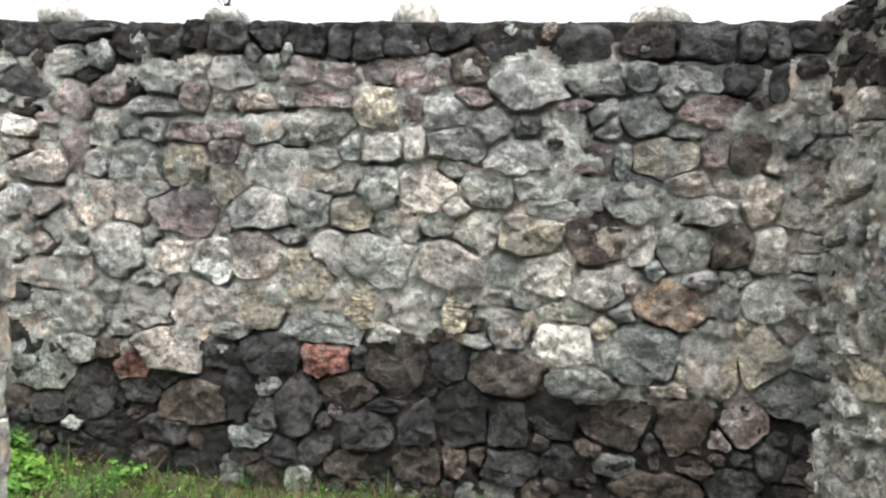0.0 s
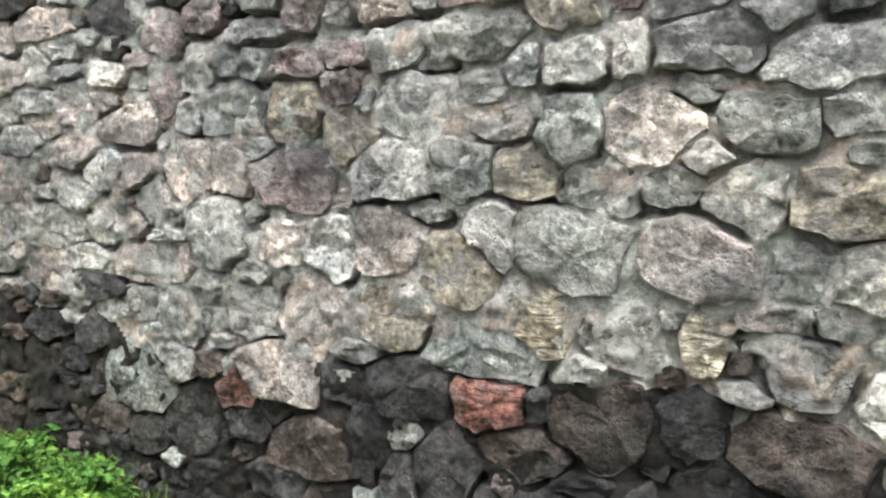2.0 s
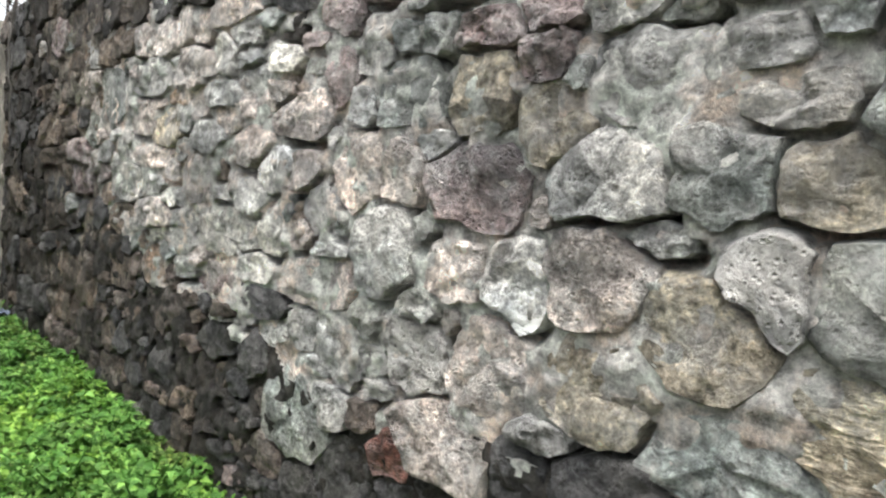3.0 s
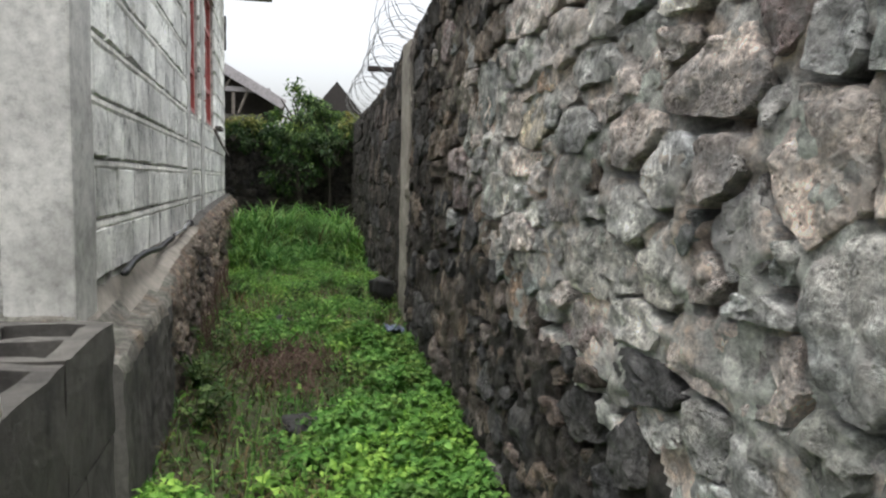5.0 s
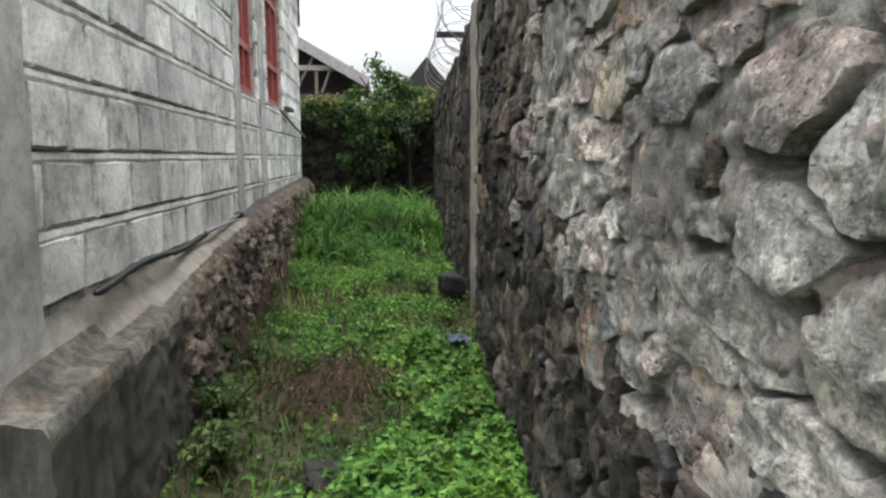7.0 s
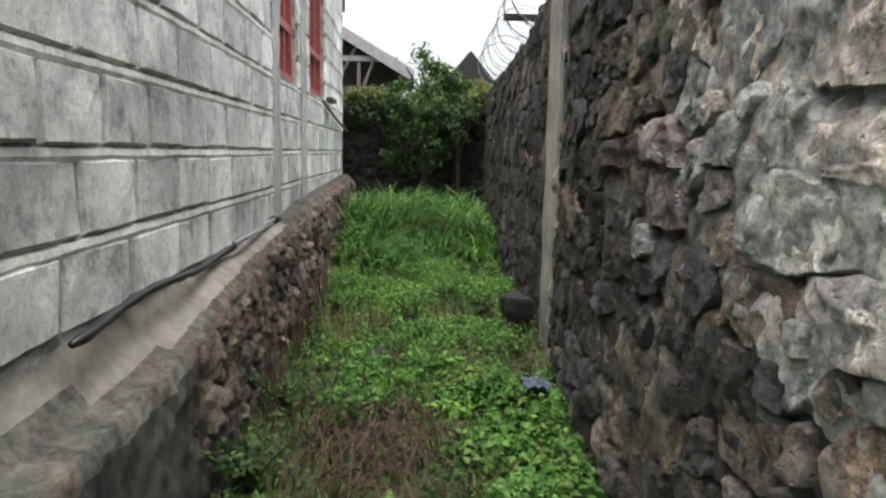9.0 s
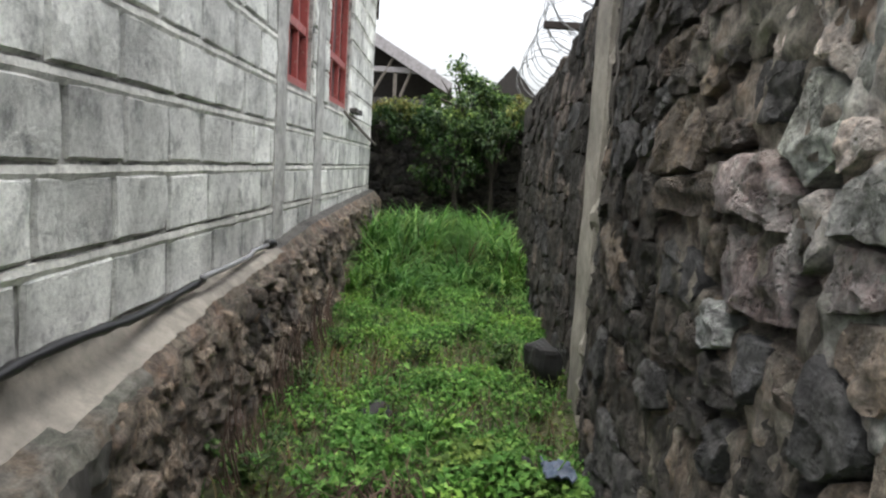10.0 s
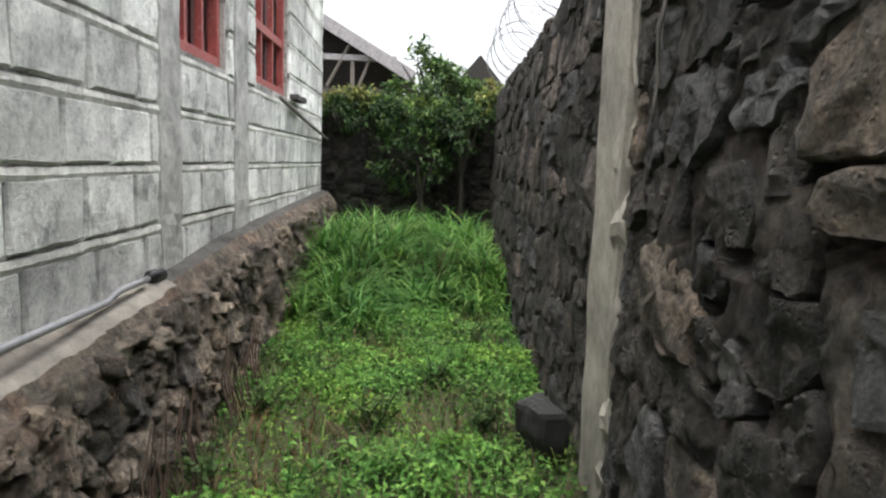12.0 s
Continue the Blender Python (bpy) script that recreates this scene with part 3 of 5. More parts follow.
COURSES_LAID.append([
    ("grey", -2.02, 1.68, 0.26, 0.09), ("purple", -1.8, 1.73, 0.14, 0.11), ("pale", -1.67, 1.71, 0.09, 0.07), ("pink", -1.51, 1.72, 0.19, 0.1), ("grey", -1.38, 1.74, 0.09, 0.07),
    ("purple", -1.2, 1.74, 0.25, 0.1), ("tan", -0.96, 1.69, 0.2, 0.18), ("purple", -0.81, 1.7, 0.1, 0.13), ("grey", -0.66, 1.7, 0.18, 0.15), ("purple", -0.54, 1.75, 0.14, 0.08),
    ("green", -0.01, 1.67, 0.14, 0.16), ("green", 0.16, 1.68, 0.2, 0.15), ("purple", 0.45, 1.7, 0.29, 0.12),
])
COURSES_LAID.append([
    ("pale", -2.68, 1.58, 0.17, 0.12), ("purple", -2.39, 1.51, 0.11, 0.18), ("grey", -2.28, 1.42, 0.1, 0.12), ("pale", -2.26, 1.56, 0.15, 0.14), ("green", -2.12, 1.59, 0.11, 0.1),
    ("green", -2.09, 1.44, 0.28, 0.17), ("green", -2.01, 1.59, 0.12, 0.13), ("tan", -1.85, 1.43, 0.18, 0.2), ("purple", -1.83, 1.57, 0.21, 0.1), ("purple", -1.65, 1.59, 0.15, 0.07),
    ("purple", -1.64, 1.49, 0.13, 0.09), ("tan", -1.63, 1.35, 0.18, 0.16), ("grey", -1.47, 1.6, 0.19, 0.14), ("grey", -1.4, 1.43, 0.29, 0.18), ("grey", -1.19, 1.47, 0.14, 0.1),
    ("green", -1.18, 1.61, 0.27, 0.15), ("green", -0.45, 1.63, 0.15, 0.13), ("green", -0.32, 1.63, 0.12, 0.09), ("pale", -0.15, 1.64, 0.19, 0.11), ("speckle", 0.01, 1.64, 0.11, 0.1),
])
COURSES_LAID.append([
    ("pink", -2.3, 1.24, 0.23, 0.2), ("pink", -2.11, 1.24, 0.16, 0.16), ("purple", -1.84, 1.21, 0.38, 0.21), ("grey", -1.5, 1.24, 0.29, 0.18), ("green", -1.26, 1.25, 0.2, 0.2),
    ("pale", -1.13, 1.37, 0.18, 0.09), ("grey", -1.07, 1.52, 0.1, 0.1), ("pale", -0.93, 1.53, 0.18, 0.12), ("pale", -0.79, 1.55, 0.09, 0.14), ("grey", -0.6, 1.55, 0.24, 0.13),
    ("pale", -0.34, 1.5, 0.26, 0.15), ("grey", -0.16, 1.5, 0.07, 0.09), ("purple", -0.05, 1.51, 0.19, 0.15), ("green", 0.08, 1.5, 0.07, 0.11), ("tan", 0.25, 1.51, 0.26, 0.16),
    ("purple", 0.43, 1.55, 0.11, 0.13), ("brown", 0.57, 1.55, 0.13, 0.15),
])
COURSES_LAID.append([
    ("grey", -2.15, 1.02, 0.27, 0.24), ("pink", -1.91, 1, 0.22, 0.18), ("white", -1.7, 1, 0.18, 0.17), ("pink", -1.49, 1.04, 0.25, 0.2), ("tan", -1.05, 1.24, 0.19, 0.14),
    ("green", -0.94, 1.35, 0.17, 0.17), ("green", -0.86, 1.19, 0.2, 0.16), ("pink", -0.73, 1.36, 0.23, 0.18), ("green", -0.47, 1.36, 0.22, 0.14), ("grey", -0.25, 1.38, 0.21, 0.12),
    ("grey", -0.08, 1.39, 0.14, 0.09), ("green", 0.13, 1.35, 0.27, 0.19), ("pink", 0.34, 1.42, 0.15, 0.1), ("grey", 0.42, 1.31, 0.2, 0.12), ("pink", 0.49, 1.42, 0.12, 0.09),
    ("pink", 0.63, 1.36, 0.14, 0.2),
])
COURSES_LAID.append([
    ("grey", -2.52, 0.76, 0.13, 0.13), ("pink", -2.35, 0.91, 0.14, 0.16), ("grey", -2.34, 0.72, 0.23, 0.2), ("green", -2.21, 0.84, 0.14, 0.12), ("speckle", -2.02, 0.77, 0.24, 0.2),
    ("pink", -1.78, 0.78, 0.25, 0.25), ("tan", -1.46, 0.81, 0.25, 0.22), ("tan", -1.25, 0.97, 0.29, 0.22), ("speckle", -1.16, 1.07, 0.16, 0.17), ("green", -0.92, 1.06, 0.31, 0.23),
    ("green", -0.68, 1.21, 0.14, 0.11), ("pink", -0.61, 1.03, 0.3, 0.22), ("pale", -0.5, 1.18, 0.2, 0.2), ("tan", -0.28, 1.18, 0.26, 0.17), ("brown", -0.02, 1.19, 0.24, 0.21),
    ("pale", 0.17, 1.16, 0.11, 0.16), ("green", 0.34, 1.15, 0.2, 0.19), ("brown", 0.52, 1.17, 0.16, 0.18), ("pale", 0.66, 1.17, 0.12, 0.17),
])
COURSES_LAID.append([
    ("green", -1.16, 0.74, 0.34, 0.17), ("cream", -1.03, 0.84, 0.23, 0.2), ("speckle", -0.78, 0.82, 0.24, 0.17), ("cream", -0.58, 0.83, 0.12, 0.16), ("pink", -0.43, 0.9, 0.16, 0.06),
    ("green", -0.38, 1.02, 0.14, 0.14), ("speckle", -0.36, 0.78, 0.22, 0.18), ("green", -0.29, 0.91, 0.12, 0.08), ("pale", -0.21, 1.01, 0.21, 0.2), ("white", -0.12, 0.73, 0.24, 0.17),
    ("pale", -0.1, 0.87, 0.24, 0.09), ("grey", 0.02, 0.96, 0.2, 0.17), ("green", 0.19, 0.72, 0.3, 0.31), ("orange", 0.3, 0.92, 0.3, 0.21), ("tan", 0.46, 0.69, 0.21, 0.24),
    ("green", 0.51, 0.95, 0.12, 0.16), ("pale", 0.65, 0.97, 0.17, 0.18), ("tan", 0.66, 0.74, 0.18, 0.25),
])
COURSES_LAID.append([
    ("green", -2.56, 0.48, 0.4, 0.31), ("dark", -2.52, 0.26, 0.18, 0.14), ("grey", -2.37, 0.55, 0.19, 0.13), ("dark", -2.29, 0.33, 0.28, 0.24), ("brown", -2.21, 0.56, 0.14, 0.09),
    ("red", -2.08, 0.48, 0.15, 0.16), ("dark", -2.05, 0.38, 0.2, 0.13), ("pink", -1.91, 0.58, 0.4, 0.19), ("brown", -1.77, 0.33, 0.32, 0.2), ("dark", -1.66, 0.58, 0.16, 0.13),
    ("dark", -1.55, 0.39, 0.14, 0.25), ("dark", -1.42, 0.59, 0.31, 0.19), ("dark", -1.28, 0.36, 0.22, 0.29), ("red", -1.15, 0.59, 0.25, 0.16), ("brown", -1.04, 0.46, 0.24, 0.15),
    ("brown", -0.83, 0.59, 0.3, 0.24), ("dark", -0.6, 0.63, 0.17, 0.19), ("brown", -0.35, 0.59, 0.32, 0.2), ("green", -0.04, 0.56, 0.29, 0.15),
])
COURSES_LAID.append([
    ("dark", -2.67, 0.1, 0.18, 0.15), ("dark", -2.2, 0.17, 0.29, 0.1), ("dark", -1.93, 0.2, 0.25, 0.11), ("brown", -1.68, 0.18, 0.19, 0.11), ("green", -1.49, 0.21, 0.19, 0.1),
    ("brown", -1.01, 0.12, 0.34, 0.13), ("dark", -0.96, 0.3, 0.23, 0.19), ("dark", -0.73, 0.35, 0.17, 0.22), ("brown", -0.72, 0.16, 0.21, 0.14), ("dark", -0.53, 0.38, 0.21, 0.28),
    ("dark", -0.33, 0.36, 0.17, 0.21), ("dark", -0.32, 0.19, 0.24, 0.15), ("dark", -0.15, 0.42, 0.2, 0.18), ("dark", -0.09, 0.23, 0.19, 0.13), ("brown", 0.11, 0.41, 0.3, 0.21),
    ("brown", 0.38, 0.42, 0.23, 0.28), ("purple", 0.62, 0.46, 0.17, 0.21),
])
LAID = [stone for course in COURSES_LAID for stone in course]
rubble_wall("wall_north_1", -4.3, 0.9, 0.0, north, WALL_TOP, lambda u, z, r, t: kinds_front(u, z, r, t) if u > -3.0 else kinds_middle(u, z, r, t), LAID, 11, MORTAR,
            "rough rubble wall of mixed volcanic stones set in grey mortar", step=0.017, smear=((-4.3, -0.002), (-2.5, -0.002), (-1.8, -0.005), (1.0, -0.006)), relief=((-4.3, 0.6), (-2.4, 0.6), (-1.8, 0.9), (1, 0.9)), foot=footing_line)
rubble_wall("wall_north_2", -6.34, -4.3, 0.05, north, WALL_TOP, kinds_middle, LAID, 12, MORTAR_DAMP_SHADE,
            "damp rubble wall with worn mortar beside the alley, shade in its colours", step=0.02, smear=((-6.4, -0.002), (-4.3, -0.004)), size=0.23, relief=((-7, 0.8), (0, 0.7)), hollow=0.5)
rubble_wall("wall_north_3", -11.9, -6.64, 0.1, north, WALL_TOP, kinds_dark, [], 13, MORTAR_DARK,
            "weathered rubble wall, shade in its dark colours, with razor wire along its top", joined_past=-9.0, step=0.05, size=0.24, relief=((-12, 0.6), (0, 0.6)), smear=((-12, 0.0), (-6, 0.002)))


def east(u, z, out):
    return (0.86 + 0.02 * noise.noise((u * 1.3, z * 1.3, 9)) + 0.03 * (3.2 - u) - out, u, z)


rubble_wall("wall_east", 1.5, 3.2, 0.0, east, [(0, 2.16), (4, 2.1)], lambda u, z, r, t: pick(r, [("grey", 4), ("pale", 4), ("green", 2), ("pink", 3), ("dark", 0.6), ("tan", 1)]) if z < t - 0.4 else "sooty",
            [("white", 2.95, 0.4, 0.12, 0.34), ("white", 2.55, 0.42, 0.12, 0.3)], 14, MORTAR_PALE, "rubble side wall with thick pale mortar meeting the long wall", gap=0.012, step=0.022, flip=True, smear=((0, 0.006), (4, 0.006)))
tagged(part("wall_east_plain", roughen(box(0.95, 1.3, -3.0, 1.5, -0.1, 2.1), 0.4, 0.02, 1.0), MORTAR), "plain mortared wall behind the start of the walk", "stone wall", kind="structure")
tagged(part("wall_south", roughen(box(-9, 1.3, -3.3, -3.0, -0.1, 2.1), 0.5, 0.02, 1.0), MORTAR), "plain mortared yard wall", "stone wall", kind="structure")

# concrete pillar in the alley wall
pillar = tagged(new("wall_pillar"), "grey concrete pillar cast in the rubble wall", "pillar", kind="structure")
bm = roughen(box(-6.67, -6.36, 3.372, 3.76, 0.0, 2.18), 0.07, 0.012, 4.0)
part("shaft", bm, CONCRETE_PILLAR, pillar)
bm = roughen(box(-6.40, -6.325, 3.385, 3.55, 0.0, 2.1), 0.04, 0.05, 8.0)
part("ragged_edge", bm, CONCRETE_PILLAR, pillar, "ragged lighter mortar edge")

# boulders and a dry weed on the wall's top
for i, (u, w, h) in enumerate(((-2.53, 0.23, 0.13), (-0.83, 0.22, 0.15), (0.23, 0.27, 0.14), (-1.72, 0.2, 0.09))):
    bm = bmesh.new()
    bmesh.ops.create_icosphere(bm, subdivisions=3, radius=0.5)
    for v in bm.verts:
        v.co = Vector((v.co.x * w, v.co.y * 0.24, max(v.co.z, -0.2) * h * 1.4)) + noise.noise_vector(v.co * 4 + Vector((i * 9, 0, 0))) * 0.018
    ob = part("coping_stone", bm, KINDS["pale"], None, smooth=True)
    ob.location = (u, 3.34, 2.10)
    tagged(ob, "pale rounded stone mortared on top of the wall", "stone", "stones on the wall top")


# ---- block house ----
HX0, HX1, HY, HTOP = -3.82, -11.65, 1.84, 3.66
COURSES = [0.82, 1.035, 1.255, 1.475, 1.695, 1.915, 2.135, 2.355, 2.575, 2.795, 3.015, 3.235, 3.455, 3.66]
OPENINGS = [(-8.02, -7.27, 1.72, 3.05), (-9.75, -8.68, 1.74, 3.05)]


def house_wall_solid():
    """The mortared core of the long side wall, with the window openings cut through."""
    bm = bmesh.new()
    y0, y1 = HY - 0.17, HY - 0.012
    cuts = sorted({HX1, HX0, *[o[0] for o in OPENINGS], *[o[1] for o in OPENINGS]})
    for a, b in zip(cuts, cuts[1:]):
        o = next((o for o in OPENINGS if o[0] <= a and b <= o[1]), None)
        for z0, z1 in ([(0.6, o[2]), (o[3], HTOP)] if o else [(0.6, HTOP)]):
            box(a, b, y0, y1, z0, z1, bm=bm)
    bmesh.ops.remove_doubles(bm, verts=bm.verts, dist=0.0005)
    return bm


side = tagged(part("wall_house_side", house_wall_solid(), BLOCK_JOINT), "grey concrete block house wall with mossy mortar joints", "block wall", kind="structure")
bm = box(HX0 - 0.17, HX0 - 0.004, -2.9, HY - 0.17, 0.3, HTOP)
front = tagged(part("wall_house_front", bm, BLOCK_JOINT), "grey concrete block end wall of the house", "block wall", kind="structure")
tagged(part("wall_house_rear", box(HX1, HX1 + 0.17, -2.9, HY - 0.17, 0.3, HTOP), BLOCK_JOINT), "plain rear wall of the house", "block wall", kind="structure")
tagged(part("wall_house_back", box(HX1, HX0 - 0.012, -3.07, -2.9, 0.3, HTOP), BLOCK_JOINT), "plain back wall of the house", "block wall", kind="structure")
tagged(part("ceiling", box(HX1 + 0.02, HX0 - 0.03, -2.9, HY - 0.03, HTOP, HTOP + 0.1), CONCRETE_OLD), "plain concrete slab closing the house", "ceiling", kind="structure")


def block_mesh(w, h, rng, depth=0.024):
    """A worn block face: chipped outline, slightly swollen front, in (along, up, out) round its centre."""
    nu, nz = 6, 4
    seed = rng.uniform(0, 99)
    v, f = [], []
    for j in range(nz + 1):
        for i in range(nu + 1):
            a, b = (-0.5, -0.475, -0.2, 0.05, 0.28, 0.475, 0.5)[i], (-0.5, -0.45, 0.0, 0.45, 0.5)[j]
            edge = i in (0, nu) or j in (0, nz)
            k = 1.0 + 0.05 * noise.noise((a * 9, b * 9, seed))
            o = (-0.009 if edge else 0.004) + 0.009 * noise.noise((a * 7, b * 5, seed + 3))
            v.append((a * w * k, b * h * k, o))
    for j in range(nz):
        for i in range(nu):
            p = j * (nu + 1) + i
            f.append((p, p + 1, p + nu + 2, p + nu + 1))
    rim = [i for i in range(nu + 1)] + [j * (nu + 1) + nu for j in range(1, nz + 1)] + [nz * (nu + 1) + i for i in range(nu - 1, -1, -1)] + [j * (nu + 1) for j in range(nz - 1, 0, -1)]
    b0 = len(v)
    v += [(v[i][0] * 1.004, v[i][1] * 1.01, -depth) for i in rim]
    for k in range(len(rim)):
        q = (k + 1) % len(rim)
        f.append((rim[k], b0 + k, b0 + q, rim[q]))
    return v, f


rng = random.Random(5)
SOLID_STRIPS = [(-4.09, -3.8), (-7.29, -7.06), (-8.44, -8.16)]  # cast concrete columns


def free_spans(a, b, z0, z1):
    """What is left of a block between a and b once openings and columns are taken out."""
    spans = [(a, b)]
    strips = [s for s in SOLID_STRIPS] + [(o[0] - 0.02, o[1] + 0.02) for o in OPENINGS if z1 > o[2] + 0.03 and z0 < o[3] - 0.03]
    for s0, s1 in strips:
        spans = [t for p, q in spans for t in ((p, min(q, s0)), (max(p, s1), q)) if t[1] - t[0] > 0.05]
    return spans


FIRST_JOINT = [-4.42, -4.17, -4.04, -4.15, -4.0, -4.2, -4.05]
PITCH = [0.41, 0.38, 0.335, 0.39, 0.40, 0.38, 0.40]
for c, (z0, z1) in enumerate(zip(COURSES, COURSES[1:])):
    x, b1 = HX0, FIRST_JOINT[c % 7]
    while x > HX1 + 0.03:
        for a, b in free_spans(max(b1, HX1), x, z0, z1):
            w, h = (b - a) - rng.uniform(0.015, 0.026), (z1 - z0) - rng.uniform(0.030, 0.038)
            v, f = block_mesh(w, h, rng)
            ob = mesh_ob("block", [(-p, o, q) for p, q, o in v], f, BLOCK, side)
            ob.location = ((a + b) / 2 + rng.uniform(-0.003, 0.003), HY + rng.uniform(-0.004, 0.001), (z0 + z1) / 2 - 0.010 + rng.uniform(-0.003, 0.003))
            ob.rotation_euler = (rng.uniform(0.0, 0.03), rng.uniform(-0.010, 0.010), rng.uniform(-0.012, 0.012))
        x, b1 = b1, b1 - PITCH[c % 7] * rng.uniform(0.93, 1.07)
for c, z1 in enumerate(COURSES[1:]):
    for a, b in free_spans(HX1, HX0, z1 - 0.12, z1 - 0.1):
        n = max(2, int((b - a) / 0.035))
        bed_v = []
        for i in range(n + 1):
            x = a + (b - a) * i / n
            up = z1 - 0.001 + 0.005 * noise.noise((x * 5, c, 0)) + 0.004 * noise.noise((x * 19, c, 1))
            dn = z1 - 0.034 - 0.012 * abs(noise.noise((x * 4, c, 5))) - 0.010 * abs(noise.noise((x * 17, c, 7)))
            o = HY + 0.002 + 0.004 * noise.noise((x * 9, c, 3))
            bed_v += [(x, HY - 0.02, up), (x, o - 0.002, up), (x, o + 0.001, (up + dn) / 2), (x, o - 0.007, dn), (x, HY - 0.02, dn)]
        bed_f = [(i * 5 + k, i * 5 + k + 1, i * 5 + k + 6, i * 5 + k + 5) for i in range(n) for k in range(4)]
        mesh_ob("mortar_bed", bed_v, bed_f, BED_MORTAR, side)
for c, (z0, z1) in enumerate(zip([0.6] + COURSES, COURSES)):
    y = 1.64 + (0.2 if c % 2 else 0.0)
    while y > 0.5:
        b = min(y, 1.64)
        if b - (y - 0.4) > 0.06:
            v, f = block_mesh(b - (y - 0.4) - 0.024, (z1 - z0) - 0.024, rng)
            ob = mesh_ob("block", [(o, p, q) for p, q, o in v], f, BLOCK, front)
            ob.location = (HX0 + rng.uniform(-0.005, 0.006), (b + y - 0.4) / 2, (z0 + z1) / 2)
        y -= 0.4

# cast concrete columns
col = tagged(part("column_corner", roughen(box(-4.085, HX0 + 0.012, 1.645, HY + 0.014, 0.62, HTOP, 0.012), 0.16, 0.006, 3.0), CONCRETE), "smooth pale concrete corner column of the house", "column", kind="structure")
for x0, x1 in SOLID_STRIPS[1:]:
    bm = roughen(box(x0, x1, HY - 0.1, HY + 0.008, 0.80, HTOP), 0.06, 0.012, 9.0)
    tagged(part("column_wall", bm, CONCRETE), "rough pale concrete column cast between the blocks", "column", kind="structure")
# concrete lintels close the openings above
for i, (x0, x1, z0, z1) in enumerate(OPENINGS):
    tagged(part("lintel", roughen(box(x0 - 0.12, x1 + 0.12, HY - 0.1, HY + 0.012, z1, z1 + 0.2), 0.2, 0.006, 4.0), CONCRETE), "pale concrete lintel over a window", "lintel", kind="structure")


def window(i, x0, x1, z0, z1):
    """A red steel window: outer frame, uprights, two cross rails, dark panels behind, sill below."""
    y = HY - 0.085
    w = tagged(new("window_%d" % i), "red-painted steel window with upright bars and dark red panels", "window", kind="structure")
    for a, b, c, d in ((x0, x0 + 0.045, z0, z1), (x1 - 0.045, x1, z0, z1)):
        part("frame_side", box(a, b, y, y + 0.05, c, d, 0.004), RED_PAINT, w)
    for a in (z0, z1 - 0.045):
        part("frame_rail", box(x0 + 0.045, x1 - 0.045, y, y + 0.055, a, a + 0.05, 0.004), RED_PAINT, w)
    for a in (z0 + 0.34, z0 + 0.95):
        part("cross_rail", box(x0 + 0.045, x1 - 0.045, y, y + 0.045, a, a + 0.055, 0.004), RED_PAINT, w)
    n = 3
    for k in range(1, n):
        xm = x0 + (x1 - x0) * k / n
        part("bar", box(xm - 0.015, xm + 0.015, y + 0.005, y + 0.04, z0 + 0.05, z1 - 0.045, 0.003), RED_PAINT, w)
    for k in range(n):
        a, b = x0 + (x1 - x0) * k / n + 0.02, x0 + (x1 - x0) * (k + 1) / n - 0.02
        part("panel", box(a, b, y - 0.03, y - 0.02, z0 + 0.02, z1 - 0.02), RED_DARK, w)
    part("sill", roughen(box(x0 + 0.02, x1 - 0.02, HY - 0.12, HY - 0.02, z0 - 0.07, z0 - 0.004), 0.1, 0.008, 9.0), CONCRETE_OLD, w, "broken dark concrete sill")
    return w


window(1, -8.02, -7.27, 1.72, 3.05)
window(2, -9.75, -8.68, 1.74, 3.05)
ob = tagged(part("ledge", roughen(box(-10.14, -9.72, HY + 0.012, HY + 0.075, 1.725, 1.765, 0.006), 0.08, 0.006, 8.0), CONCRETE_OLD), "small broken concrete ledge below the window", "ledge", kind="structure")
tagged(part("leaning_stick", tube([(-9.2, HY + 0.045, 1.69), (-10.4, HY + 0.03, 1.61), (-11.72, HY + 0.05, 1.50)], 0.014), WOOD, None, "", True), "thin grey stick lying against the block wall", "stick")
bm = box(-11.86, -11.72, 0.2, 2.47, 3.62, 3.70, 0.006)
tagged(part("timber_beam", roughen(bm, 0.3, 0.004, 4.0), WOOD), "weathered timber beam sticking out past the house end", "beam")
tagged(part("sheet_metal_strip", roughen(box(-11.69, -11.655, HY - 0.05, HY + 0.03, 2.9, 3.35), 0.1, 0.012, 6.0), RUST), "dark rusty strip hanging on the house corner", "metal strip")


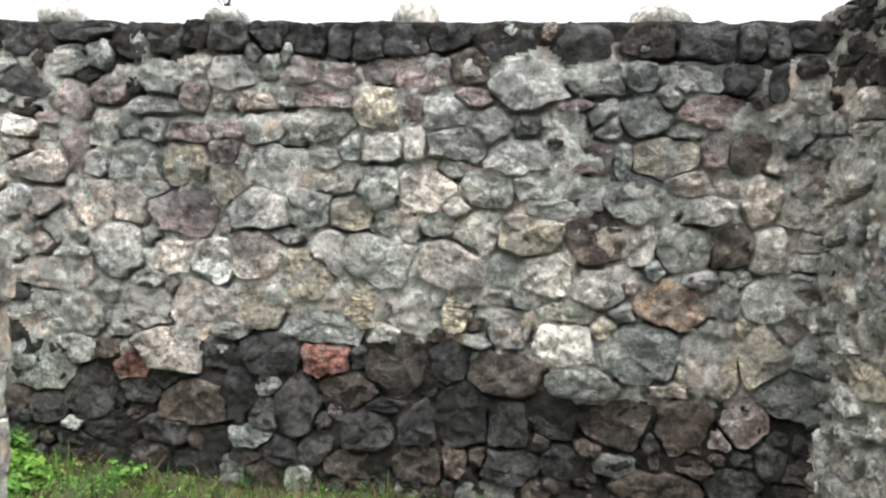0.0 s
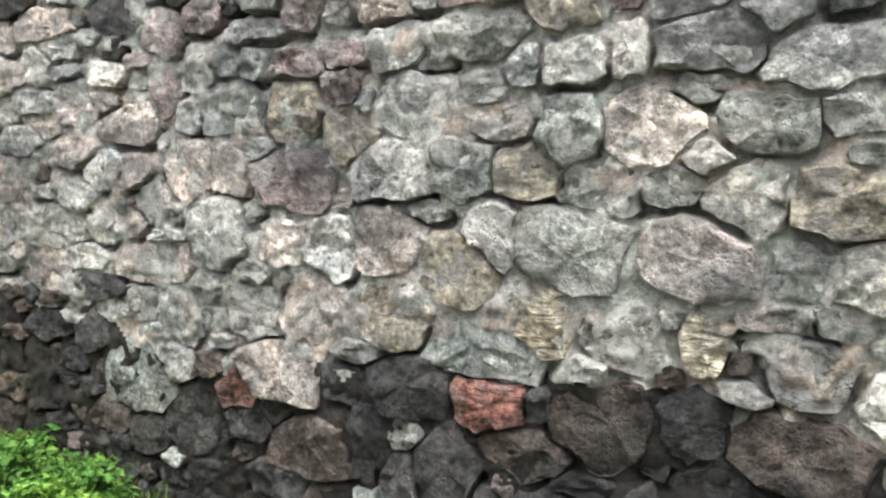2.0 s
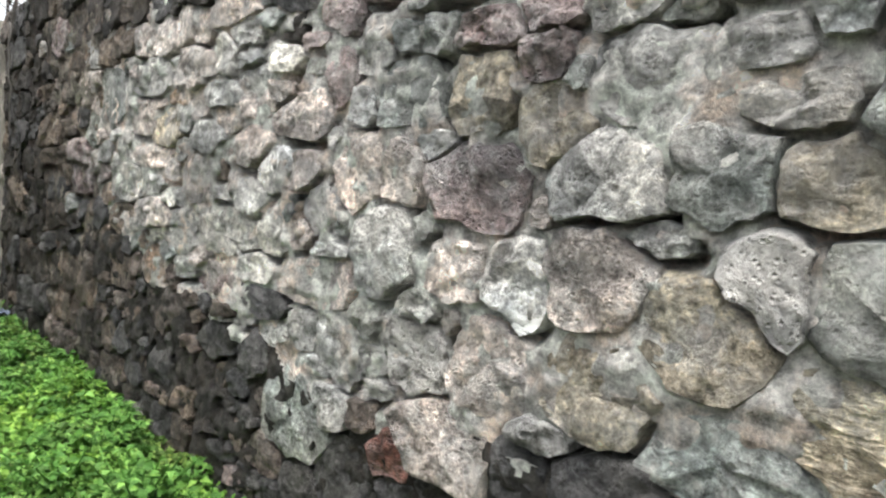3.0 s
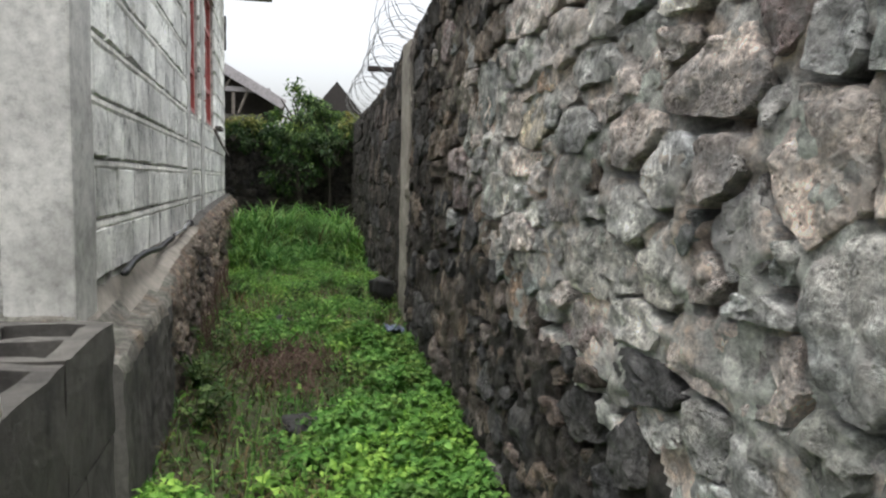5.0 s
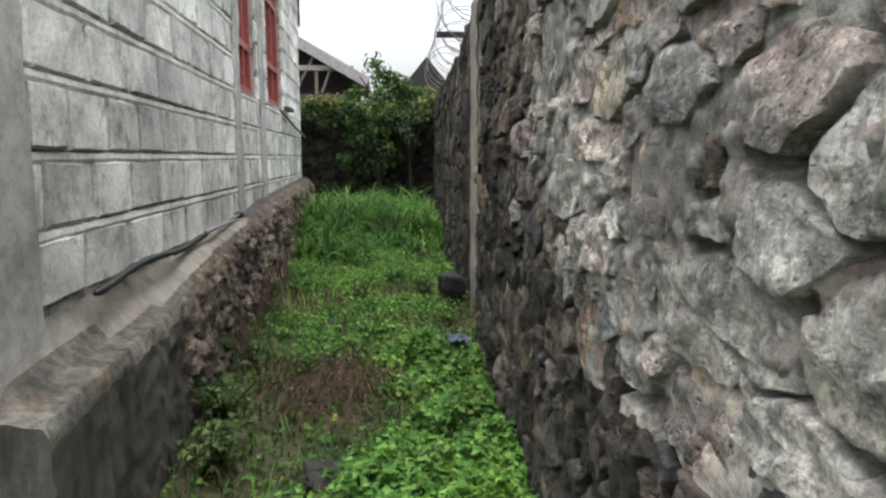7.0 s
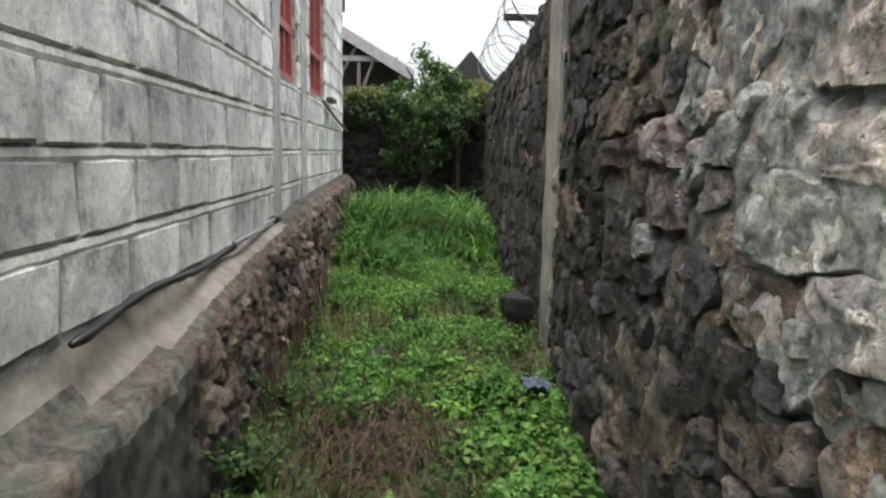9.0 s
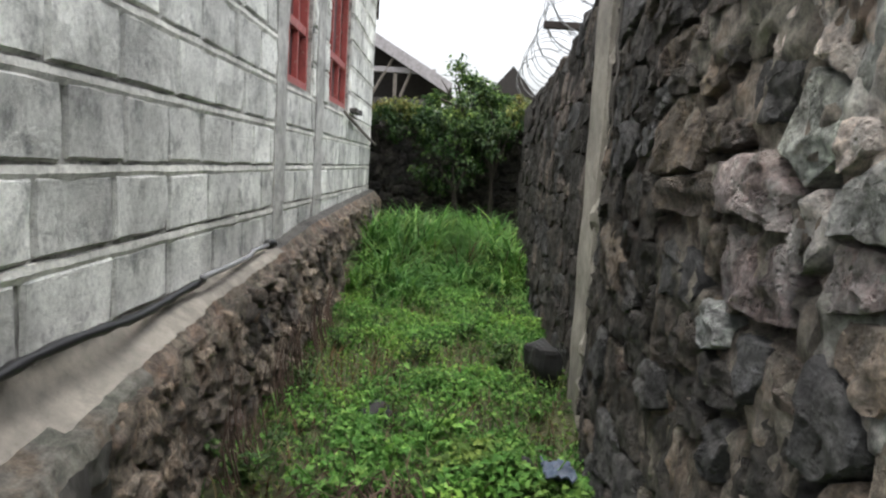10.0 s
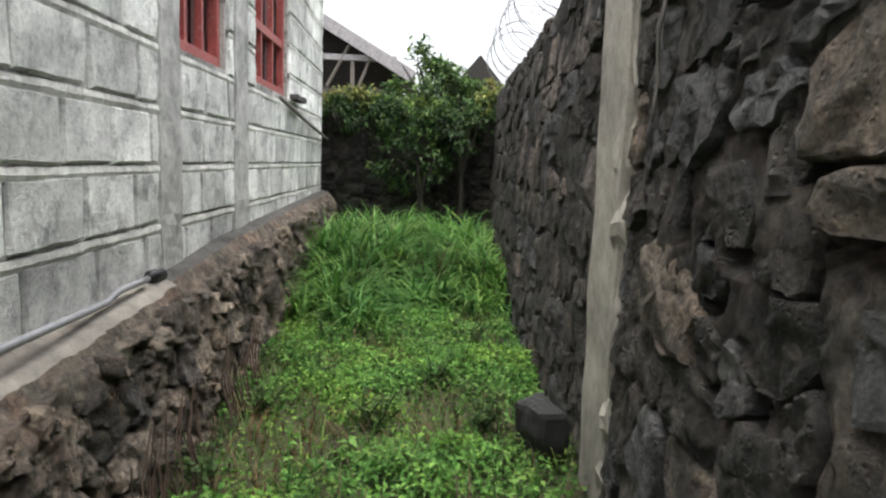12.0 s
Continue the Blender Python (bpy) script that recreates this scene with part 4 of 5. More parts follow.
# plinth: cast ledge over a rubble footing
def plinth_profile(x):
    top = lerp(x, [(-11.7, 0.92), (-9.6, 0.88), (-7.9, 0.84), (-7.0, 0.785), (-5.8, 0.735), (-4.7, 0.665), (-4.0, 0.645), (-3.7, 0.62)])
    rough = lerp(x, [(-11.7, 0.045), (-6.2, 0.075), (-5.2, 0.04), (-4.0, 0.012)])
    lip = 0.02 * noise.noise((x * 3.1, 0, 7))
    end = lerp(x, [(-3.84, 1.0), (-3.745, 0.0)])
    near = lerp(x, [(-5.9, 0.0), (-4.6, 1.0)])  # flat cast ledge by the corner, a steep fillet further on
    pts = [(HY - 0.03, top + 0.01 + end * max(0.065, 0.83 - top)), (HY + 0.02, top + 0.01 + 0.055 * end), (HY + 0.065, top + 0.05 - 0.035 * near), (HY + 0.085 + 0.02 * near, top + 0.03 - 0.026 * near), (HY + 0.105 + 0.04 * near + lip * near, top), (HY + 0.11 + 0.045 * near + lip * near, top - 0.03)]
    n = 28
    for k in range(1, n + 1):
        pts.append((HY + 0.155 - 0.05 * (1 - near) + lip * 0.5 + 0.03 * k / n, (top - 0.03) * (1 - k / n) - 0.05 * k / n))
    out = []
    for i, (y, z) in enumerate(pts):
        d = rough if i > 5 else 0.02 if i > 2 else 0.008
        out.append((x, y + 0.45 * d * noise.noise((x * 6, z * 6, 1)) + 0.55 * d * noise.noise((x * 17, z * 13, 2)) + 0.5 * d * noise.noise((x * 38, z * 26, 2)), z + (0.6 * d * noise.noise((x * 7, y * 7, 5)) if 1 < i < 7 else 0)))
    return out


rows = [plinth_profile(x) for x in np.arange(-3.735, -11.7, -0.022)]
m = len(rows[0])
verts = [p for r in rows for p in r]
faces = [(i * m + k, i * m + k + 1, (i + 1) * m + k + 1, (i + 1) * m + k) for i in range(len(rows) - 1) for k in range(m - 1)]
b = len(verts)
verts += [(-3.735, HY - 0.03, -0.05), (rows[-1][0][0], HY - 0.03, -0.05)]
faces.append((b, *reversed(range(m))))
faces.append((b + 1, *range((len(rows) - 1) * m, len(rows) * m)))
plinth = tagged(mesh_ob("plinth", verts, faces, CONCRETE_OLD, smooth=True), "stained concrete plinth ledge over a rough rubble footing", "plinth", kind="structure")
plinth.data.set_sharp_from_angle(angle=radians(28))
for poly in plinth.data.polygons:
    poly.material_index = 0
plinth.data.materials.append(FILLET)
plinth.data.materials.append(EARTHY)
plinth.data.materials.append(LEDGE)
for i in range(len(rows) - 1):
    for k in range(m - 1):
        x = rows[i][0][0]
        edge = 2 + (x < -4.8 + 0.3 * noise.noise((x * 6, 0, 0))) - (x > -4.4 + 0.2 * noise.noise((x * 7, 0, 2)))
        if k < edge and -6.95 < x:
            plinth.data.polygons[i * (m - 1) + k].material_index = 1
        elif k < 6 and x > -5.2:
            plinth.data.polygons[i * (m - 1) + k].material_index = 3
        elif k > 1 and x < -5.0 + 0.5 * noise.noise((x * 3, k, 0)):
            plinth.data.polygons[i * (m - 1) + k].material_index = 2
tagged(part("plinth_front", roughen(box(-4.06, -3.735, -2.9, HY - 0.03, -0.05, 0.64), 0.07, 0.012, 5.0), CONCRETE_OLD), "stained concrete plinth ledge across the house front", "plinth", kind="structure")
bm = bmesh.new()
for y in np.arange(-2.9, HY + 0.03, 0.05):
    for x, z in ((HX0 - 0.02, 0.60), (HX0 - 0.02, 0.785), (HX0 + 0.03, 0.755), (HX0 + 0.06, 0.69), (HX0 + 0.085, 0.635)):
        bm.verts.new((x, y, z))
bm.verts.ensure_lookup_table()
for i in range(len(bm.verts) // 5 - 1):
    for k in range(4):
        bm.faces.new([bm.verts[q] for q in (i * 5 + k, i * 5 + k + 1, i * 5 + k + 6, i * 5 + k + 5)])
bm.faces.new([bm.verts[q] for q in range(len(bm.verts) - 5, len(bm.verts))])
for v in bm.verts:
    v.co += noise.noise_vector(v.co * 9) * 0.012
bmesh.ops.recalc_face_normals(bm, faces=bm.faces)
tagged(part("fillet_front", bm, LEDGE), "rough mortar fillet round the foot of the house front", "plinth", kind="structure")


def footing(u, z, out):
    """Face of the rubble footing under the house, leaning out to the alley floor."""
    return (u, HY + 0.135 + 0.05 * (0.75 - z) + 0.02 * noise.noise((u * 1.7, z * 2.0, 6)) + out, z)


FOOTING_TOP = [(-11.66, 0.915), (-9.6, 0.875), (-7.9, 0.835), (-7.0, 0.775), (-5.8, 0.725), (-4.9, 0.65)]
rubble_wall("wall_footing", -11.66, -4.95, 0.05, footing, FOOTING_TOP, lambda u, z, r, t: pick(r, [("earth", 7), ("umber", 2), ("brown", 1)]), [], 21, EARTHY,
            "earth-stained rubble footing under the block house", thick=0.05, step=0.025, size=0.15, flip=True, smear=((-12, 0.0), (-4, 0.0)), relief=((-12, 1.2), (0, 1.2)))
# pipe on the ledge
pipe = tagged(new("ledge_pipe"), "old pipe with black sleeve lying along the plinth ledge", "pipe")
pts = [(x, HY + 0.045 + 0.008 * math.sin(x * 5), 0.855 + 0.006 * math.sin(x * 4) + (0.02 if x < -6.5 else 0)) for x in np.arange(-5.85, -6.85, -0.08)]
part("bare_pipe", tube(pts, 0.012, 8), WHITE_PIPE, pipe, "dull grey-white bare pipe", True)
pts = [(x, HY + 0.038 + 0.012 * math.sin(x * 7), 0.835 + 0.012 * math.sin(x * 6)) for x in np.arange(-4.35, -5.9, -0.07)]
part("sleeve", tube(pts, [0.009 + 0.008 * abs(math.sin(k * 1.3)) for k in range(len(pts))], 7), BLACK_RUBBER, pipe, "crumpled black sleeve", True)
part("end_cap", tube([(-6.86, HY + 0.03, 0.87), (-6.98, HY + 0.03, 0.86)], 0.022, 8), BLACK_RUBBER, pipe, "black end piece", True)


# ---- unfinished low wall of hollow blocks ----
def hollow_block(x0, x1, y0, y1, z0, z1, seed=0):
    """A concrete block with two open cells through it, worn at the edges."""
    bm = bmesh.new()
    t = 0.032
    mid = (x0 + x1) / 2
    xs_ = [x0, x0 + t, mid - t / 2, mid + t / 2, x1 - t, x1]
    ys_ = [y0, y0 + t, y1 - t, y1]
    grid = {}
    for z in (z0, z1):
        for i, x in enumerate(xs_):
            for j, y in enumerate(ys_):
                grid[i, j, z] = bm.verts.new((x, y, z))
    for i in range(5):
        for j in range(3):
            if j == 1 and i in (1, 3):
                q = [(i, j), (i + 1, j), (i + 1, j + 1), (i, j + 1)]
                for a, b in zip(q, q[1:] + q[:1]):
                    bm.faces.new([grid[(*a, z1)], grid[(*b, z1)], grid[(*b, z0)], grid[(*a, z0)]])
                continue
            bm.faces.new([grid[i, j, z1], grid[i + 1, j, z1], grid[i + 1, j + 1, z1], grid[i, j + 1, z1]])
            bm.faces.new([grid[i, j, z0], grid[i, j + 1, z0], grid[i + 1, j + 1, z0], grid[i + 1, j, z0]])
    for i in range(5):
        for j, s in ((0, 1), (3, -1)):
            bm.faces.new([grid[i, j, z0], grid[i + 1, j, z0], grid[i + 1, j, z1], grid[i, j, z1]][::s])
    for j in range(3):
        for i, s in ((0, -1), (5, 1)):
            bm.faces.new([grid[i, j, z0], grid[i, j + 1, z0], grid[i, j + 1, z1], grid[i, j, z1]][::s])
    bmesh.ops.recalc_face_normals(bm, faces=bm.faces)
    for v in bm.verts:
        v.co += noise.noise_vector(v.co * 9 + Vector((seed, 0, 0))) * 0.004
    return roughen(bm, 0.06, 0.007, 14.0, seed)


low = tagged(new("wall_low"), "unfinished low wall of open hollow concrete blocks", "block wall", kind="structure")
for k, (z0, z1) in enumerate(((-0.05, 0.185), (0.19, 0.375), (0.38, 0.565), (0.57, 0.755), (0.76, 0.955))):
    cuts = [-2.72, -2.42, -2.13] if k % 2 == 0 else [-2.71, -2.52, -2.13]
    for a, b in zip(cuts, cuts[1:]):
        part("block", hollow_block(a, b - 0.008, 1.985, 2.175, z0, z1, a * 3 + z0), BLOCK_DARK, low)
        part("block", hollow_block(a, b - 0.008, 1.785, 1.977, z0, z1, a * 2 + z0), BLOCK_DARK, low)
pier = tagged(new("block_pier"), "rough grey concrete blocks stacked at the low wall's end", "block stack")
for i, (z0, z1) in enumerate(((-0.05, 0.185), (0.19, 0.375), (0.38, 0.565), (0.57, 0.755), (0.76, 0.95), (0.958, 1.15))):
    d = 0.0 if i == 5 else 0.012 + 0.008 * (i % 2)
    part("block", roughen(box(-2.12, -1.915 - d, 1.80, 2.20 - d, z0, z1, 0.008), 0.035, 0.012, 21.0, i * 4.0), PIER, pier)
# ---- far end: back wall, neighbour's gable, mast ----
def back(u, z, out):
    return (-12.05 + 0.02 * noise.noise((u * 2, z * 2, 3)) + out, u, z)


# shade at the alley end is put into this wall's stone and mortar colours
rubble_wall("wall_back", 0.9, 4.1, 0.2, back, [(0, 1.72), (5, 1.78)], kinds_dark, [], 31, MORTAR_DARK, "dark rubble wall closing the alley, with shade in its colours", joined_past=9.0, step=0.08, flip=False)

gable = tagged(new("neighbour_house"), "neighbouring house with an open gable and sloping sheet roof", "house")
RX = -16.0


def roof_panel(y0, z0, y1, z1, x0, x1, t):
    bm = bmesh.new()
    n = 40
    a, b = [], []
    for i in range(n + 1):
        x = x0 + (x1 - x0) * i / n
        w = 0.012 * math.sin(i * math.pi / 2)
        a.append((bm.verts.new((x, y0, z0 + w)), bm.verts.new((x, y1, z1 + w))))
        b.append((bm.verts.new((x, y0, z0 + w - t)), bm.verts.new((x, y1, z1 + w - t))))
    for i in range(n):
        bm.faces.new((a[i][0], a[i + 1][0], a[i + 1][1], a[i][1]))
        bm.faces.new((b[i][0], b[i][1], b[i + 1][1], b[i + 1][0]))
    bmesh.ops.recalc_face_normals(bm, faces=bm.faces)
    return bm


part("roof", roof_panel(-0.9, 4.80, 2.74, 2.72, RX - 5, RX + 0.12, 0.02), ROOFING, gable, "grey-brown corrugated sheet roof")
part("roof_slope", roof_panel(-4.5, 2.72, -0.9, 4.80, RX - 5, RX + 0.12, 0.02), ROOFING, gable, "grey-brown corrugated sheet roof")
fm = Matrix.Translation((RX + 0.13, -0.9, 4.78)) @ Matrix.Rotation(-math.atan2(2.08, 3.64), 4, "X")
part("fascia", box(-0.015, 0.015, 0, 4.2, -0.17, 0.02, 0.004, m=fm), WHITE_TRIM, gable, "grey-white fascia board")
# wall coloured near-black for the shade under the roof
part("wall", box(RX - 4.8, RX - 1.2, -4.0, 2.3, 0.2, 2.75), GLOOM, gable, "set-back wall with the roof's shade in its colour")
# added panel, near-black in place of the shade deep under the roof
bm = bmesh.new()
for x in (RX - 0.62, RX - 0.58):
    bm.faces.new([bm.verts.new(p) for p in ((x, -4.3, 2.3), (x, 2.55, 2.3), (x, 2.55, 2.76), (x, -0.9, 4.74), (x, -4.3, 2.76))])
part("gable_board", bm, GLOOM, gable, "added near-black panel for the shade deep under the gable")
part("tie_beam", box(RX - 0.05, RX + 0.05, -3.5, 2.45, 2.86, 2.95, 0.005), WHITE_TRIM, gable, "pale tie beam")
part("wall_plate", box(RX - 0.04, RX + 0.1, -3.5, 2.3, 1.9, 2.42), CONCRETE_OLD, gable, "grey parapet below the open gable")
for y in (-0.9, 0.2, 1.25, 1.75):
    part("strut", box(RX - 0.03, RX + 0.03, y - 0.03, y + 0.03, 2.4, 2.86 if y > 1 else 3.9), WOOD, gable)
for y0, y1 in ((1.35, 1.7), (1.85, 2.1)):
    part("brace", tube([(RX + 0.03, y0, 2.45), (RX + 0.03, y1, 3.1)], 0.025), WOOD, gable)

hut = tagged(new("far_house"), "distant house with a steep dark gable roof", "house")
bm = bmesh.new()
v = [bm.verts.new(p) for p in ((-24, 3.6, 3.2), (-24, 4.45, 4.22), (-24, 5.3, 3.2), (-28, 3.6, 3.2), (-28, 4.45, 4.22), (-28, 5.3, 3.2))]
for f in ((0, 1, 2), (3, 5, 4), (0, 3, 4, 1), (1, 4, 5, 2), (0, 2, 5, 3)):
    bm.faces.new([v[i] for i in f])
part("roof", bm, GLOOM, hut)
part("wall", box(-27.9, -24.1, 3.75, 5.15, 0.0, 3.2), CONCRETE_OLD, hut)

mast = tagged(new("lattice_mast"), "grey steel lattice mast rising behind the wall", "mast")
mx, my = -24.0, 8.6
for sx in (-0.35, 0.35):
    for sy in (-0.35, 0.35):
        part("leg", tube([(mx + sx * 1.5, my + sy * 1.5, 0.0), (mx + sx * 0.8, my + sy * 0.8, 11.0)], 0.05, 5), RUST, mast)
for i in range(14):
    z = 0.6 + i * 0.75
    r0, r1 = 0.35 * (1.5 - 0.064 * z), 0.35 * (1.5 - 0.064 * (z + 0.75))
    for a in range(4):
        p = [(-1, -1), (1, -1), (1, 1), (-1, 1)]
        (ax, ay), (bx, by) = p[a], p[(a + 1) % 4]
        part("brace", tube([(mx + ax * r0, my + ay * r0, z), (mx + bx * r1, my + by * r1, z + 0.75)], 0.03, 4), RUST, mast)
        part("strut", tube([(mx + ax * r0, my + ay * r0, z), (mx + bx * r0, my + by * r0, z)], 0.025, 4), RUST, mast)

# ---- razor wire and its bracket ----
wire = tagged(new("razor_wire"), "loose coils of thin razor wire along the wall top", "razor wire")
rng = random.Random(8)
for c0, c1, r in ((-5.6, -8.0, 0.27), (-7.6, -11.2, 0.24)):
    pts, turns = [], int(abs(c1 - c0) / 0.23)
    for k in range(turns * 18 + 1):
        a = k / 18 * math.tau
        x = c0 + (c1 - c0) * k / (turns * 18)
        rr = r * (1 + 0.16 * noise.noise((k * 0.05, c0, 0)))
        pts.append((x + 0.07 * math.sin(a * 0.5), lerp(x, WALL_LINE) + 0.10 + rr * math.cos(a), lerp(x, WALL_TOP) + 0.24 + rr * math.sin(a)))
    part("coil", tube(pts, 0.0035, 4), WIRE, wire)
    barbs = bmesh.new()
    for p in pts[::4]:
        d = Vector((rng.uniform(-1, 1), rng.uniform(-1, 1), rng.uniform(-1, 1))).normalized() * 0.018
        tube([Vector(p) - d, Vector(p) + d], 0.003, 3, barbs)
    tagged(part("barb", barbs, WIRE, wire), kind="stuff")
tagged(part("wire_bracket", box(-7.66, -7.61, 3.25, 3.58, 2.135, 2.175, 0.004), RUST), "short dark steel bracket poking from the wall top", "bracket")
root = [(-5.93 + 0.012 * math.sin(k * 0.9), lerp(-5.9, WALL_LINE) - 0.035 + 0.006 * math.sin(k * 1.7), 2.1 - k * 0.05) for k in range(15)]
tagged(part("hanging_root", tube(root, [0.008 - 0.0003 * k for k in range(15)], 5), ROOT, None, "", True), "thin dry root hanging down the stone wall", "root")

# ---- loose things on the ground ----
bm = roughen(box(-0.09, 0.09, -0.06, 0.06, -0.05, 0.19, 0.03), 0.04, 0.028, 9.0)
ob = tagged(part("dark_block", bm, TARRY), "dark mossy block leaning at the pillar foot", "block")
ob.matrix_basis = pose(-6.83, 3.27, gz(-6.83, 3.27) + 0.02, 4, 3, 18)
for x, y, s in ((-4.45, 2.56, 0.11), (-6.3, 2.5, 0.09), (-5.9, 3.05, 0.08)):
    bm = bmesh.new()
    bmesh.ops.create_icosphere(bm, subdivisions=3, radius=1.0)
    for v in bm.verts:
        v.co = Vector((v.co.x * s, v.co.y * s * 0.8, v.co.z * s * 0.5)) + noise.noise_vector(v.co * 1.6 + Vector((x, y, 0))) * s * 0.5 + noise.noise_vector(v.co * 5) * s * 0.12
    ob = tagged(part("loose_stone", bm, TARRY, None, "", True), "small dark loose stone half hidden in weeds", "stone", "loose stones")
    ob.location = (x, y, gz(x, y) + s * 0.1)
bm = bmesh.new()
bmesh.ops.create_grid(bm, x_segments=12, y_segments=8, size=0.5)
for v in bm.verts:
    v.co = Vector((v.co.x * 0.15, v.co.y * 0.1, 0.035 * noise.noise(v.co * 5) + 0.02))
ob = tagged(part("plastic_scrap", bm, BLUE, None, "", True), "crumpled faded blue plastic scrap by the wall", "scrap")
ob.modifiers.new("thickness", "SOLIDIFY").thickness = 0.004
ob.location = (-5.66, 3.17, gz(-5.66, 3.17) + 0.09)


# ---- plants ----
def leaves(name, pts, dirs, size, material, parent=None, wide=0.5, droop=0.25):
    """Many small folded leaves: two triangles each side of a midrib, as one mesh."""
    n = len(pts)
    d = dirs / (np.linalg.norm(dirs, axis=1, keepdims=True) + 1e-9)
    up = np.tile([0.0, 0.0, 1.0], (n, 1)) + np.random.normal(0, 0.35, (n, 3))
    side = np.cross(d, up)
    side /= np.linalg.norm(side, axis=1, keepdims=True) + 1e-9
    nor = np.cross(side, d)
    s = size.reshape(-1, 1)
    base, tip = pts, pts + d * s - nor * s * droop
    mid = pts + d * s * 0.5 + nor * s * 0.02
    a, b = mid + side * s * wide * 0.5 + nor * s * 0.1, mid - side * s * wide * 0.5 + nor * s * 0.1
    v = np.stack([base, a, tip, b, mid], 1).reshape(-1, 3)
    k = np.arange(n).reshape(-1, 1) * 5
    f = np.concatenate([k + [0, 4, 1], k + [1, 4, 2], k + [2, 4, 3], k + [3, 4, 0]], 1).reshape(-1, 3)
    return mesh_ob(name, v.tolist(), f.tolist(), material, parent)


def blades(name, pts, length, material, parent=None, width=0.008, lean=0.5):
    """Arching grass blades, four joints long."""
    n = len(pts)
    ang = np.random.uniform(0, math.tau, n)
    out = np.stack([np.cos(ang), np.sin(ang), np.zeros(n)], 1)
    side = np.stack([-np.sin(ang), np.cos(ang), np.zeros(n)], 1)
    bend = np.random.uniform(0.45, 1.0, (n, 1)) * lean
    rows = []
    for t in (0, 0.3, 0.6, 0.85, 1.0):
        c = pts + out * (length[:, None] * bend * t ** 1.8) + np.array([0, 0, 1.0]) * (length[:, None] * (t - 0.55 * bend * t ** 2.6))
        w = width * (1 - t ** 2) * 0.5 + 0.0004
        rows += [c + side * w, c - side * w]
    v = np.stack(rows, 1).reshape(-1, 3)
    k = np.arange(n).reshape(-1, 1) * 10
    f = np.concatenate([k + [2 * i, 2 * i + 1, 2 * i + 3, 2 * i + 2] for i in range(4)], 1).reshape(-1, 4)
    return mesh_ob(name, v.tolist(), f.tolist(), material, parent)


def scatter(n, x0, x1, y0, y1, keep):
    out = []
    while len(out) < n:
        x, y = random.uniform(x0, x1), random.uniform(y0, y1)
        if y < lerp(x, WALL_LINE) - 0.03 and (y > 2.0 or x > -1.7) and random.random() < keep(x, y):
            out.append((x, y))
    return out


def lush(x, y):
    """How thick the bright weeds grow: full by the stone wall, thin over the dead patch and bare soil."""
    d = 0.5 + 1.1 * noise.noise((x * 1.5, y * 1.9, 8)) + 0.8 * noise.noise((x * 4.5, y * 5.0, 4))
    d += 0.55 * math.exp(-((y - 3.0) / 0.4) ** 2) * (1 if x > -6 else 0.4)
    for cx, cy, r, k in ((-5.25, 2.5, 0.5, 1.4), (-4.6, 2.15, 0.5, 1.4), (-5.9, 2.1, 0.4, 1.0), (-7.0, 2.25, 0.3, 0.6), (-7.1, 3.2, 0.35, 0.7), (-6.0, 3.15, 0.3, 0.7), (-1.3, 3.1, 0.5, 1.2), (-0.3, 3.1, 0.6, 0.9), (-2.25, 2.98, 0.42, 1.3), (-1.7, 3.05, 0.35, 0.9)):
        d -= k * math.exp(-((x - cx) ** 2 + (y - cy) ** 2) / r ** 2)
    return min(1.0, max(0.03, d))


random.seed(41)
np.random.seed(41)


def cover(name, n, x0, x1, y0, y1, keep, tall, size, material, label, wide=0.6):
    xy = scatter(n, x0, x1, y0, y1, keep)
    p = np.array([(x, y, gz(x, y) + random.uniform(0.1, 1.0) * tall * (0.35 + lush(x, y)) * (0.6 + 0.8 * abs(noise.noise((x * 4, y * 4, 2))))) for x, y in xy])
    d = np.random.normal(0, 1, (n, 3)) * [1, 1, 0.35] + [0, 0, 0.15]
    s = np.random.uniform(0.6, 1.25, n) * size
    tagged(leaves(name, p, d, s, material, wide=wide), label, "weeds", kind="stuff")


cover("weeds", 26000, -6.2, -2.3, 2.0, 3.35, lush, 0.11, 0.044, WEED, "bright green low weeds covering the alley ground")
cover("weeds", 24000, -9.9, -5.6, 2.0, 3.5, lambda x, y: 0.06 + lush(x, y), 0.10, 0.030, WEED, "fresh green creeping weeds covering the alley ground")
cover("weeds", 22000, -9.8, -2.4, 2.0, 3.45, lambda x, y: 0.15 + 0.6 * lush(x, y + 0.3), 0.08, 0.028, WEED_DULL, "dull olive weeds among the green", 0.5)
cover("weeds", 9000, -3.1, 0.9, 2.15, 3.16, lambda x, y: 0.25 + lush(x, y) if y < 3.0 else 0.2, 0.07, 0.026, WEED, "short green weeds along the foot of the stone wall")
cover("weeds", 3500, -11.6, -9.3, 1.95, 3.5, lambda x, y: 0.8, 0.16, 0.045, WEED_DULL, "rank weeds at the alley end", 0.4)
xy = scatter(9000, -9.9, 0.85, 1.95, 3.4, lambda x, y: 0.3 + 0.5 * lush(x, y))
tagged(blades("short_grass", np.array([(x, y, gz(x, y)) for x, y in xy]), np.random.uniform(0.05, 0.14, 9000), GRASS, width=0.005), "short fine grass among the weeds", "grass", kind="stuff")
tufts = scatter(150, -11.7, -8.7, 1.98, 3.48, lambda x, y: min(1, max(0.08, (-x - 8.8) * 0.9 + (0.5 if y < 2.45 else 0))) * (1.0 if y < 2.6 or y > 3.1 else 0.35))
xy = [(cx + random.gauss(0, 0.07), cy + random.gauss(0, 0.06)) for cx, cy in tufts for _ in range(46)]
